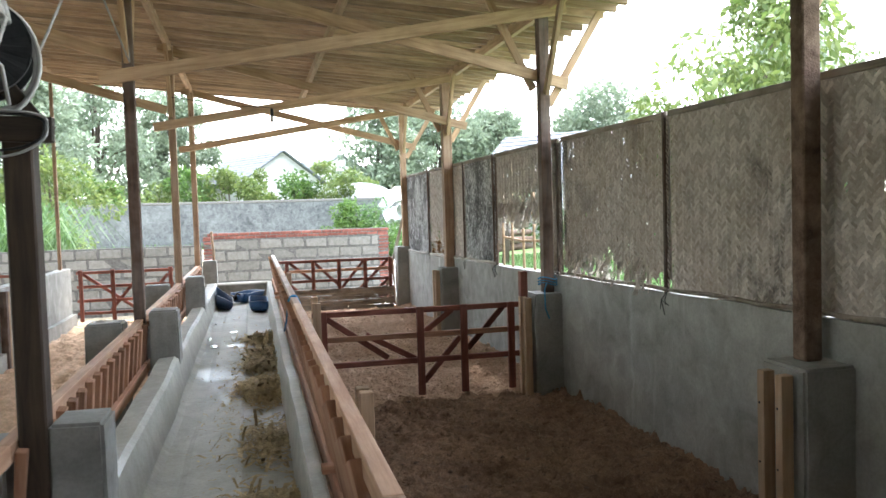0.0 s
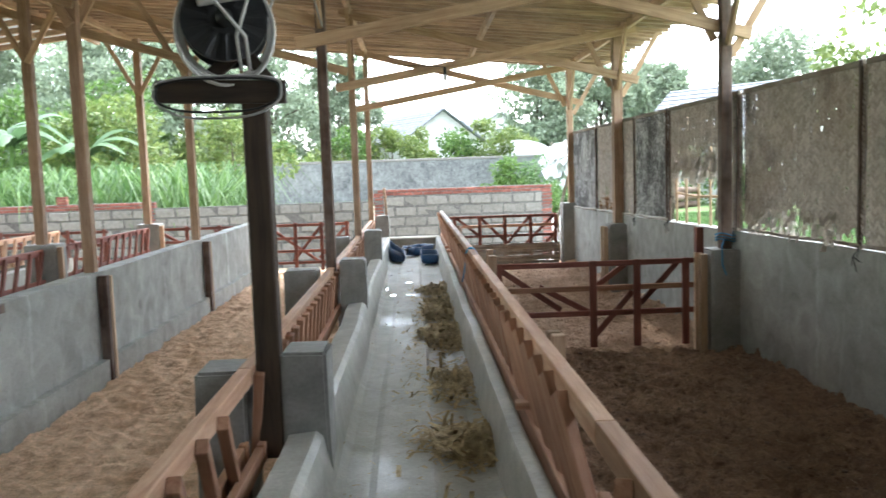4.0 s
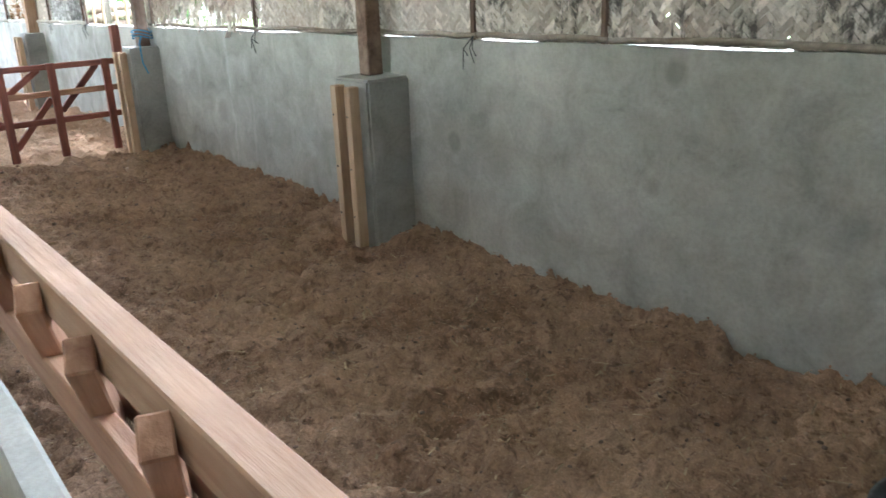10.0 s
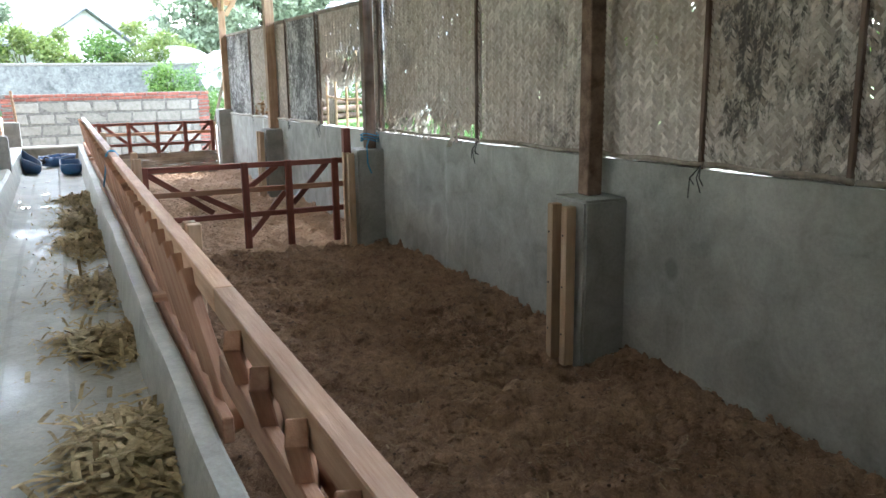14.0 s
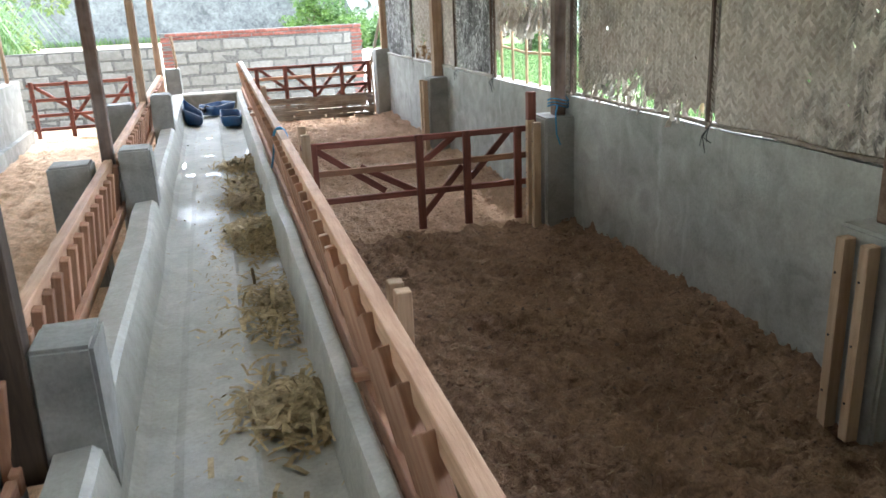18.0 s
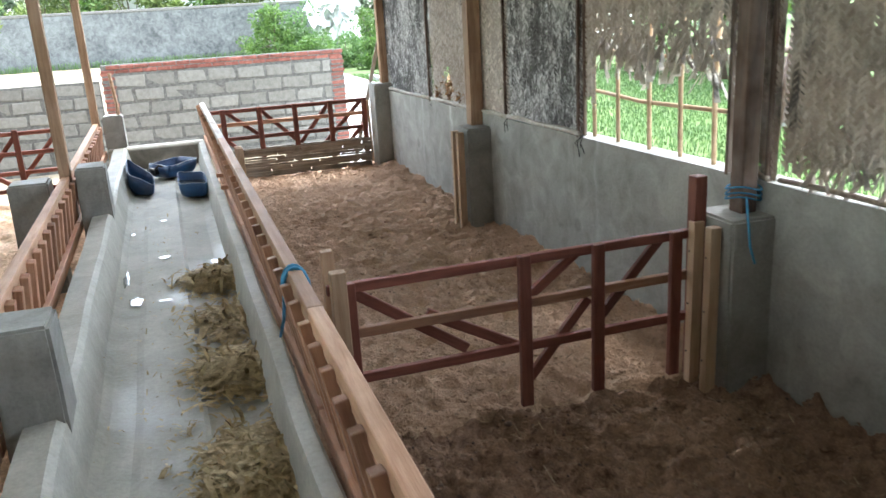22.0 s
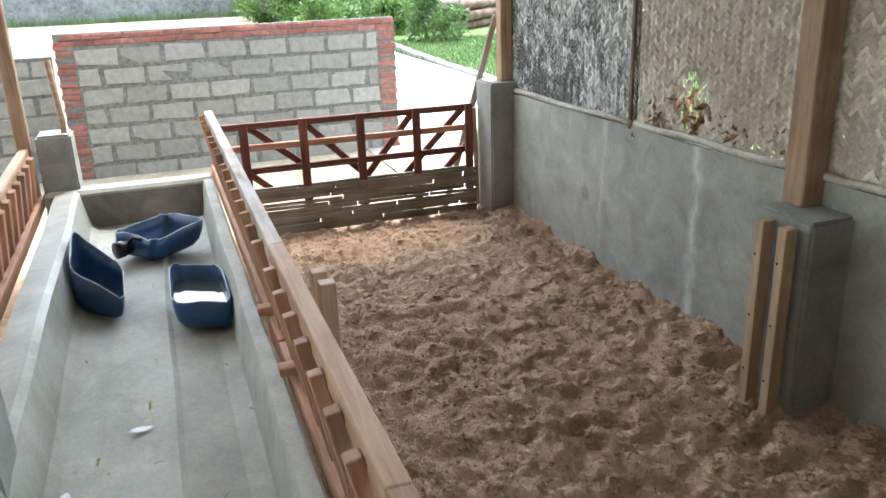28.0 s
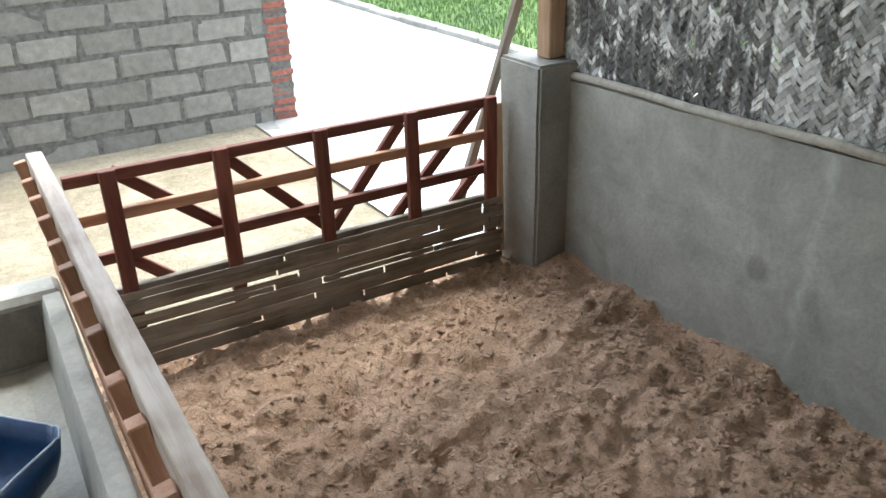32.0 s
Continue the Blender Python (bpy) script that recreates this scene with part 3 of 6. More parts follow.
def corrugated(x0, x1):
    vs, fs = [], []
    ny = int((ROOF_Y1 - ROOF_Y0) / 0.02)
    cols = [x0 + (x1 - x0) * i / 4 for i in range(5)]
    for j in range(ny + 1):
        y = ROOF_Y0 + (ROOF_Y1 - ROOF_Y0) * j / ny
        w = 0.012 * math.sin(y * 2 * math.pi / 0.08)
        for x in cols:
            vs.append((x, y, roof_z(x) + 0.07 + w))
    for j in range(ny):
        for i in range(4):
            fs.append((j * 5 + i, j * 5 + i + 1, j * 5 + i + 6, j * 5 + i + 5))
    ob = put("sheet", mesh_of("sheet", vs, fs, M_SHEET, True), None, roof, "pale grey corrugated roofing")
    so = ob.modifiers.new("thick", "SOLIDIFY")
    so.thickness = 0.004


corrugated(RIDGE_X, EAVE_X + 0.05)
corrugated(LEFT_X, RIDGE_X)
y = ROOF_Y0 + 0.1
k = 0
while y < ROOF_Y1 - 0.02:
    e = EAVE_X + (0.10 * noise.noise(Vector((y * 3, 1, 1))))
    for xa, xb in ((RIDGE_X, e),) + (((LEFT_X, RIDGE_X),) if k % 2 == 0 else ()):
        beam("batten", M_BATTEN, (xa, y, roof_z(xa) + 0.022), (xb, y, roof_z(xb) + 0.022), 0.045, 0.075, roof)
    y += 0.225
    k += 1
for x in (2.03, -1.07, -2.85, -4.6, -7.2, 0.5):
    zb = roof_z(x) - 0.04
    for a, b in ((ROOF_Y0, -12.1), (-12.1, -8.1), (-8.1, -4.0), (-4.0, ROOF_Y1)):
        beam("purlin", M_ROOFWOOD, (x, a + 0.002, zb), (x, b, zb), 0.05, 0.10, roof)
beam("ridge_beam", M_ROOFWOOD, (RIDGE_X, ROOF_Y0, RIDGE_Z - 0.05), (RIDGE_X, ROOF_Y1, RIDGE_Z - 0.05), 0.05, 0.12, roof)


def wooden_post(x, y, z0, z1, mat, size, label, braces=(), lean=(0, 0)):
    t = thing("wooden_post", x, y, z0, label, "post", "barn posts")
    beam("shaft", mat, (x, y, z0), (x + lean[0], y + lean[1], z1), size, size, t, c=0.006)
    for a, b in braces:
        beam("brace", M_ROOFWOOD, a, b, 0.035, 0.06, t)
    return t


# right-hand posts, standing on the pillars
for y, mat, lab in ((-0.14, M_POST, "brown timber post on the corner pillar"), (-3.0, M_POST, "pale sawn timber post on a cement pillar"),
                    (-6.3, M_BARK, "weathered brown timber post on a cement pillar"), (-9.42, M_LICHEN, "dark barked timber post on a cement pillar"),
                    (-12.7, M_LICHEN, "dark barked timber post on a cement pillar")):
    x = 2.0
    zt = roof_z(x) - 0.04
    wooden_post(x, y, 0.79 if y < -1 else 0.93, zt, mat, 0.11 if y == -3.0 else 0.085, lab,
                [((x + 0.07, y + 0.06, 2.28), (EAVE_X - 0.1, y + 0.06, roof_z(EAVE_X) - 0.0)),
                 ((x - 0.06, y + 0.06, 2.40), (x - 0.42, y + 0.06, roof_z(x - 0.42))),
                 ((x, y - 0.07, 2.35), (x, y - 0.45, zt))])
for y in (-0.14, -3.2, -6.35, -9.5, -12.7):
    if y == -12.7:
        continue
    wooden_post(-1.07 if y > -9 else -0.995, y, 0.4, roof_z(-1.07) - 0.05 if y > -9 else 1.74, M_TAR if y == -9.5 else M_BARK if y == -6.35 else M_POST, 0.075 if y > -9 else 0.09,
                "slim timber post between the feed alley and empty pen",
                [((-1.07, y - 0.05, 2.55), (-1.07, y - 0.40, roof_z(-1.07) - 0.06)), ((-1.07, y + 0.06, 2.5), (-1.07, y + 0.45, roof_z(-1.07) - 0.06))] if y > -9 else [])
    if y == -9.5:
        continue
    t = thing("roof_truss", 0.5, y, 2.4, "crossed pale timber tie beams under the roof", "roof truss", "roof trusses")
    beam("tie_beam", M_ROOFWOOD, (-1.25, y - 0.08, 2.43), (2.15, y - 0.08, roof_z(2.15) - 0.06), 0.04, 0.09, t)
    beam("tie_beam", M_ROOFWOOD, (2.22, y + 0.08, 2.44), (-1.2, y + 0.08, roof_z(-1.2) - 0.06), 0.04, 0.09, t)
for y in (-3.45, -6.43, -9.6):
    wooden_post(-2.85, y, 0.79, roof_z(-2.85) - 0.05, M_POST, 0.08, "slim pale timber post on the low wall",
                [((-2.85, y + 0.05, 2.6), (-2.35, y + 0.05, roof_z(-2.3))), ((-2.85, y - 0.05, 2.6), (-3.4, y - 0.05, roof_z(-3.4)))])
    t = thing("roof_truss", -3.5, y, 2.6, "crossed pale timber tie beams under the roof", "roof truss", "roof trusses")
    beam("tie_beam", M_ROOFWOOD, (-2.8, y - 0.09, 2.75), (-5.6, y - 0.09, roof_z(-5.6) - 0.08), 0.04, 0.09, t)
    beam("tie_beam", M_ROOFWOOD, (-1.1, y + 0.09, 2.6), (-4.4, y + 0.09, roof_z(-4.4) - 0.06), 0.04, 0.09, t)


# woven bamboo panels above the right-hand wall
def weave_material(name, lo, hi, m0, m1, g0, b0=0.42, b1=0.6, brown=(0.31, 0.23, 0.165), speckle=0.0, bleached=False):
    m, nt, b = shader(name, 0.75, spec=0.25)
    p = place_coords(nt)
    rnd = rand_island(nt)
    big = noise_tex(nt, p, 1.1, 4, 0.6, 0.5)
    mid = noise_tex(nt, place_coords(nt, (1, 1, 0.6)), 3.2 if speckle else 5.5, 5, 0.65, 0.4)
    if speckle:
        mid = mix(nt, speckle, mid, noise_tex(nt, place_coords(nt, (1, 1, 0.4)), 34, 4, 0.7, 0.3))
    c = ramp(nt, rnd, [(0.0, tuple(v * lo for v in (0.40, 0.345, 0.295))), (0.6, (0.53, 0.475, 0.415)), (1.0, tuple(v * hi for v in (0.66, 0.60, 0.535)))] if not bleached else [(0.0, (0.22, 0.215, 0.205)), (0.55, (0.46, 0.455, 0.44)), (1.0, (0.78, 0.775, 0.755))])
    c = mix(nt, ramp(nt, big, [(b0, 0.0), (b0 + 0.28, b1)]), c, brown)
    mould = ramp(nt, mid, [(m0, 0.0), (m1, 0.85)])
    gate_ = ramp(nt, noise_tex(nt, place_coords(nt, (1, 1, 0.7)), 0.9, 3, 0.5), [(g0, 0.0), (g0 + 0.14, 1.0)])
    dark = nt.nodes.new("ShaderNodeMath")
    dark.operation = "MULTIPLY"
    nt.links.new(mould, dark.inputs[0])
    nt.links.new(gate_, dark.inputs[1])
    c = mix(nt, dark.outputs[0], c, (0.05, 0.047, 0.045))
    c = mix(nt, 0.5, c, ramp(nt, noise_tex(nt, p, 60, 3, 0.7), [(0.3, 0.6), (0.65, 1.15)]), "MULTIPLY")
    nt.links.new(c, b.inputs["Base Color"])
    return m


M_WEAVE = weave_material("woven_bamboo", 1.0, 1.0, 0.50, 0.62, 0.46)
M_MOULD = weave_material("mouldy_bamboo", 0.9, 1.55, 0.472, 0.53, 0.12, 0.55, 0.2, speckle=0.5, bleached=True)
M_SPOT = weave_material("spotted_bamboo", 0.85, 1.1, 0.505, 0.57, 0.30, speckle=0.45)
M_BROWNED = weave_material("browned_bamboo", 0.9, 1.0, 0.56, 0.68, 0.45, 0.42, 0.7, (0.27, 0.175, 0.11), speckle=0.25)
M_PALE = weave_material("pale_bamboo", 1.1, 1.2, 0.56, 0.68, 0.5)
M_DRYLEAF = mottled("dry_shard", (0.14, 0.07, 0.035), (0.46, 0.27, 0.13), 0.7, 20, 0.3, per="island")
MAT_X, MAT_Z1, CELL = 2.12, 1.985, 0.0205


def woven(ya, yb, hole, seed, mat):
    """Visible floats of a diagonal twill, over a backing of strips."""
    rng = np.random.default_rng(seed)
    zb = wall_top((ya + yb) / 2) + 0.0
    vs, fs = [], []
    q = math.sqrt(0.5)

    def strip(a0, a1, b0, b1, x, lift, along):
        """A strip in the diagonal grid, bowed towards the room along its length."""
        k = len(vs)
        j = rng.uniform(-0.0016, 0.0016, 2)
        for f in (0.0, 0.5, 1.0):
            xx = x - (lift if f == 0.5 else 0) - rng.uniform(0, 0.0012)
            if along:
                a, c, d = a0 + (a1 - a0) * f, b0 + j[0], b1 + j[1]
                pair = ((a, c), (a, d))
            else:
                b, c, d = b0 + (b1 - b0) * f, a0 + j[0], a1 + j[1]
                pair = ((c, b), (d, b))
            for u, w in pair:
                vs.append((xx, min(max(ya + (u - w) * q, ya), yb), min(max(zb + (u + w) * q, zb), MAT_Z1)))
        fs.extend([(k, k + 1, k + 3, k + 2), (k + 2, k + 3, k + 5, k + 4)])

    W, H = yb - ya, MAT_Z1 - zb
    lim = int((W + H) / CELL) + 8
    for i in range(-lim, lim):
        for j in range(-lim, lim):
            m = (i - j) % 6
            if m == 0:
                a0, a1, b0, b1, along = (i - 0.3) * CELL, (i + 3.3) * CELL, j * CELL, (j + 1) * CELL, True
            elif m == 3:
                a0, a1, b0, b1, along = i * CELL, (i + 1) * CELL, (j - 2.3) * CELL, (j + 1.3) * CELL, False
            else:
                continue
            cy, cz = ya + ((a0 + a1) - (b0 + b1)) * q / 2, zb + ((a0 + a1) + (b0 + b1)) * q / 2
            if ya - 0.01 < cy < yb + 0.01 and zb - 0.01 < cz < MAT_Z1 + 0.01 and not hole(cy, cz, rng):
                strip(a0 + (0 if along else 0.0013), a1 - (0 if along else 0.0013), b0 + (0.0013 if along else 0), b1 - (0.0013 if along else 0), MAT_X - rng.uniform(0, 0.004), 0.009, along)
    nc, nr = int(W / 0.02), int(H / 0.02)
    for i in range(nc):
        for j in range(0, nr, 2):
            y0, z0, z1 = ya + W * i / nc, zb + H * j / nr, zb + H * min(nr, j + 2) / nr
            if not hole(y0, (z0 + z1) / 2, rng) and rng.random() > 0.012:
                k = len(vs)
                y1 = ya + W * (i + 1) / nc
                vs.extend([(MAT_X + 0.010, y0, z0), (MAT_X + 0.010, y1, z0), (MAT_X + 0.010, y1, z1), (MAT_X + 0.010, y0, z1)])
                fs.append((k, k + 1, k + 2, k + 3))
    return mesh_of("weave", vs, fs, mat)


def whole(y, z, rng):
    return rng.random() < 0.004


def torn_hem(y, z, rng):
    edge = 1.02 + 0.09 * noise.noise(Vector((y * 6, 3, 0))) + 0.10 * math.exp(-((y + 7.15) / 0.35) ** 2)
    return z < edge + rng.uniform(-0.05, 0.04) or rng.random() < 0.012


def torn_half(y, z, rng):
    if y > -4.80:
        return z < 1.12 + 0.1 * noise.noise(Vector((y * 9, 2, 0)))
    edge = 1.46 + 0.08 * noise.noise(Vector((y * 5, 1, 0))) + rng.uniform(-0.05, 0.05)
    return z < edge or (z < edge + 0.16 and rng.random() < 0.28) or rng.random() < 0.02


def torn_spot(y, z, rng):
    r = math.hypot((y + 2.17) / 0.13, (z - 1.075) / 0.13)
    loose = z < 1.06 + 0.10 * noise.noise(Vector((y * 4, 7, 0)))
    return r + rng.uniform(-0.5, 0.35) < 0.7 or (loose and rng.random() < 0.10) or rng.random() < 0.006


def pinholes(y, z, rng):
    return rng.random() < 0.003 + 0.02 * max(0.0, noise.noise(Vector((y * 3, z * 3, 4))))


PANELS = [(-1.72, -0.10, whole, "blackened"), (-2.92, -1.73, torn_spot, "torn and leaf-littered"), (-3.52, -2.94, whole, "pale"), (-4.66, -3.54, whole, "dark mouldy"),
          (-6.10, -4.68, torn_half, "half torn-away"), (-6.36, -6.18, whole, "narrow dark"), (-8.06, -6.42, torn_hem, "ragged-hemmed"), (-9.36, -8.08, pinholes, "brownish"),
          (-10.08, -9.38, whole, "pale grey"), (-10.80, -10.10, pinholes, "mould-spotted"), (-12.3, -10.82, pinholes, "mould-spotted"), (-14.75, -12.32, whole, "grey")]
for n, (ya, yb, hole, look_) in enumerate(PANELS):
    za, zb = wall_top(ya) + 0.008, wall_top(yb) + 0.008
    MAT_X = wall_x((ya + yb) / 2) + 0.03
    MAT_Z0 = (za + zb) / 2
    t = thing("woven_panel", MAT_X, (ya + yb) / 2, MAT_Z0, look_ + " woven bamboo panel above the cement wall", "bamboo panel", "woven panels")
    put("weave", woven(ya - 0.012, yb + 0.012, hole, n, M_BROWNED if n == 1 else M_MOULD if n in (0, 3) else M_SPOT if n in (9, 10) else M_PALE if n in (2, 8) else M_WEAVE), None, t)
    beam("top_lath", M_BAMBOO, (MAT_X - 0.012, ya, MAT_Z1), (MAT_X - 0.012, yb, MAT_Z1 + 0.005), 0.02, 0.035, t)
    if n not in (4,):
        pts = [(MAT_X - 0.024 + 0.004 * math.sin(k_ * 2.1 + n), ya + (yb - ya) * k_ / 6, za + (zb - za) * k_ / 6 + 0.012 + 0.005 * math.sin(k_ * 1.7 + n * 2)) for k_ in range(7)]
        tube("bottom_pole", M_PALELATH if n < 4 else M_BAMBOO, pts, 0.017 if n < 4 else 0.012, t, "weathered bamboo pole", sides=10)
    beam("side_lath", M_BARK, (MAT_X - 0.012, ya + 0.015, MAT_Z0 - 0.01), (MAT_X - 0.012, ya + 0.015, MAT_Z1 + 0.02), 0.03, 0.022, t, "dark upright lath")
    if n in (0, 4):
        beam("side_lath", M_BARK, (MAT_X - 0.010, yb - 0.015, MAT_Z0 - 0.01), (MAT_X - 0.010, yb - 0.015, MAT_Z1), 0.02, 0.022, t, "dark upright lath")
MAT_X = 2.10
# ragged straw ends under the torn panels
rng = np.random.default_rng(5)
for ya, yb, z0, drop, n, mat in ((-7.8, -6.5, 1.06, 0.12, 160, M_WEAVE), (-6.05, -4.82, 1.46, 0.2, 220, M_WEAVE), (-2.88, -1.76, 0.98, 0.085, 130, M_DRYLEAF)):
    vs, fs = [], []
    for i in range(n):
        y, z = rng.uniform(ya, yb), z0 + rng.uniform(-0.05, 0.1)
        d = rng.uniform(0.3, 1.0) * drop
        s = rng.uniform(-0.9, 0.9) * d
        k = len(vs)
        x = MAT_X - 0.004 + rng.uniform(-0.02, 0.015)
        w = rng.uniform(0.004, 0.012)
        vs += [(x, y - w, z), (x, y + w, z), (x - rng.uniform(-0.03, 0.05), y + s + w * 0.4, z - d), (x - 0.01, y + s - w * 0.4, z - d)]
        fs.append((k, k + 1, k + 2, k + 3))
    tagged(put("frayed_bamboo", mesh_of("frayed_bamboo", vs, fs, mat)), "frayed dry bamboo ends hanging from a torn panel", "frayed bamboo", kind="stuff")
# dry leaves caught in the torn spot
tagged(put("dry_leaves", leaves_mesh("dry_leaves", [(2.105, -2.07, 1.05), (2.105, -2.29, 1.06), (2.09, -1.9, 0.96), (2.09, -2.5, 0.965), (2.105, -2.2, 0.96)], [0.045, 0.05, 0.04, 0.05, 0.05], 300, 0.055, M_DRYLEAF, 61, aspect=3.0)), "dry brown leaves and splinters caught in a torn panel", "dry leaves", kind="stuff")
# lattice behind the torn panel
t = thing("bamboo_lattice", MAT_X + 0.04, -5.3, 0.93, "light bamboo lattice in the opening above the wall", "lattice")
for y in (-4.72, -5.0, -5.33, -5.62, -5.9):
    tube("upright", M_SLOT, [(MAT_X + 0.04, y, 0.88), (MAT_X + 0.045, y + 0.02, 1.3), (MAT_X + 0.04, y - 0.02, 1.9)], 0.013, t)
for z in (1.17, 1.42):
    tube("crosspiece", M_SLOT, [(MAT_X + 0.06, -4.5, z + 0.02), (MAT_X + 0.062, -5.2, z - 0.01), (MAT_X + 0.06, -6.1, z + 0.015)], 0.012, t)
t = thing("bamboo_lattice", MAT_X + 0.04, -7.1, 0.93, "thin bamboo lattice behind a ragged panel", "lattice")
for y in (-6.6, -6.95, -7.3, -7.65):
    tube("upright", M_BAMBOO, [(MAT_X + 0.04, y, 0.94), (MAT_X + 0.045, y + 0.01, 1.9)], 0.011, t)

# torn white sacking in the gap beside a post
M_WHITE = mottled("white_plastic", (0.62, 0.63, 0.62), (0.80, 0.80, 0.78), 0.4, 6, 0.3)
M_BLACKP = mottled("black_plastic", (0.010, 0.011, 0.012), (0.028, 0.029, 0.03), 0.35, 6, 0.2)
M_BLUE = mottled("blue_plastic", (0.005, 0.034, 0.105), (0.015, 0.082, 0.215), 0.3, 7, 0.25, spec=0.5)
M_ROPE = mottled("blue_rope", (0.03, 0.16, 0.32), (0.06, 0.28, 0.45), 0.7, 60, 0.6)
M_CABLE = mottled("grey_cable", (0.42, 0.41, 0.38), (0.58, 0.57, 0.53), 0.5, 20, 0.1)
# wire ties hanging at the panel feet
for y, z in ((-10.1, 0.97), (-8.10, 0.94), (-4.7, 0.90), (-3.55, 0.89), (-1.73, 0.86), (-9.36, 0.96)):
    t = thing("wire_tie", WX - 0.02, y, z, "knotted black wire tie hanging at the panel foot", "wire", "wire ties")
    for k in range(4):
        a = k * 1.7 + y
        tube("strand", M_WIRE, [(MAT_X - 0.03, y, z + 0.02), (MAT_X - 0.05 - 0.01 * k, y + 0.02 * math.cos(a), z - 0.03), (MAT_X - 0.05, y + 0.05 * math.cos(a), z - 0.06 - 0.03 * (k % 3))], 0.0028, t, sides=5)


# timber gates
def gate(name, x0, x1, y, posts, rails, z0, z1, label, diags, mats, post_mat=None):
    t = thing(name, (x0 + x1) / 2, y, z0, label, "gate")
    for x in posts:
        beam("upright", post_mat or M_RED, (x, y - 0.028, z0), (x, y - 0.028, z1 + 0.012), 0.055, 0.028, t)
    for i, z in enumerate(rails):
        beam("rail", mats[i % len(mats)], (x0, y, z), (x1, y, z), 0.028, 0.042, t)
    for (xa, za), (xb, zb) in diags:
        beam("diagonal", M_RED, (xa, y + 0.028, za), (xb, y + 0.028, zb), 0.024, 0.045, t)
    return t


g = gate("end_gate", 0.06, 1.80, 0.0, (0.2, 0.59, 0.98, 1.38, 1.77), (0.745, 0.60, 0.445, 0.30), 0.0, 0.76, "red-brown timber gate with a bamboo-slatted foot",
         [((0.22, 0.75), (0.62, 0.42)), ((0.62, 0.72), (1.0, 0.34)), ((0.20, 0.44), (0.38, 0.28)), ((1.0, 0.30), (1.36, 0.72)), ((1.30, 0.30), (1.75, 0.74)), ((1.60, 0.3), (1.77, 0.47))], (M_RED, M_WOOD, M_RED, M_BAMBOO))
rng = np.random.default_rng(2)
for k in range(11):
    z = 0.30 - k * 0.029
    x = 0.12
    while x < 1.78:
        l = min(rng.uniform(0.5, 1.1), 1.82 - x)
        if rng.random() > 0.002:
            beam("bamboo_slat", M_BAMBOO, (x, -0.052 - 0.010 * (k % 2), z + rng.uniform(-0.004, 0.004)), (x + l - 0.008, -0.052 - 0.010 * (k % 2), z + rng.uniform(-0.006, 0.006)), 0.008, 0.030 if rng.random() > 0.10 else 0.022, g)
        x += l
beam("edge_board", M_SLOT, (1.83, -0.03, 0.03), (1.81, -0.03, 0.74), 0.03, 0.02, g, "pale edge batten")
g = gate("pen_gate", 0.14, 1.80, -6.2, (0.22, 0.97, 1.32, 1.71), (0.695, 0.50, 0.30), 0.03, 0.71, "red-brown timber gate across the pen",
         [((0.25, 0.66), (0.72, 0.33)), ((0.55, 0.52), (0.95, 0.30)), ((0.99, 0.5), (1.24, 0.68)), ((1.36, 0.36), (1.66, 0.68)), ((1.0, 0.12), (1.3, 0.46))], (M_RED, M_WOOD, M_RED))
beam("gate_stile", M_RED, (1.82, -6.22, 0.0), (1.82, -6.22, 0.96), 0.06, 0.06, g, "tall red-brown stile")
t = thing("gate_stub", 0.12, -6.2, 0.0, "pair of pale sawn stubs beside the feed barrier", "post")
beam("stub", M_SLOT, (0.17, -6.10, 0.0), (0.17, -6.10, 0.83), 0.05, 0.05, t)
beam("stub", M_SLOT, (0.17, -6.30, 0.0), (0.17, -6.30, 0.80), 0.06, 0.05, t)
# support posts on the pen side of the feed barrier
for y in (-9.40, -9.51, -3.0, -3.13):
    tagged(beam("support_post", M_SLOT, (0.105, y, 0.0), (0.105, y, 0.82 + 0.01 * math.sin(y * 7)), 0.05, 0.05), "pale sawn support post behind the feed barrier", "post", "support posts")
# cross blocks through the bottom rails
for y in (-9.45, -3.1, -2.6):
    tagged(beam("rail_block", M_WOOD, (-0.06, y, 0.54), (0.085, y, 0.54), 0.05, 0.03), "short reddish timber block across the bottom rails", "timber block", "rail blocks")
# prop leaning against the corner post
tagged(beam("prop_pole", M_BAMBOO, (1.58, 0.24, -0.33), (1.99, -0.02, 1.36), 0.04, 0.03), "weathered batten leaning against the corner post", "pole")

# gates and fences of the pens to the left
gate("side_gate", -2.74, -1.42, 0.0, (-2.68, -2.25, -1.85, -1.46), (0.72, 0.52, 0.32, 0.14), 0.02, 0.75, "red-brown timber gate of the empty pen",
     [((-2.66, 0.7), (-1.9, 0.14)), ((-2.3, 0.16), (-1.86, 0.7)), ((-1.9, 0.2), (-1.5, 0.66))], (M_RED, M_RED, M_RED))
gate("side_gate", -4.45, -2.98, 0.02, (-4.4, -3.9, -3.4, -3.02), (0.72, 0.52, 0.32), 0.02, 0.75, "red-brown timber gate of a far pen",
     [((-4.36, 0.7), (-3.5, 0.2)), ((-3.5, 0.7), (-3.05, 0.25))], (M_RED, M_RED, M_RED))
gate("side_gate", -6.8, -5.1, 0.02, (-6.7, -6.2, -5.7, -5.15), (0.72, 0.52, 0.32), 0.02, 0.75, "red-brown timber gate of a far pen",
     [((-6.66, 0.7), (-5.8, 0.2)), ((-5.8, 0.7), (-5.2, 0.25))], (M_RED, M_RED, M_RED))


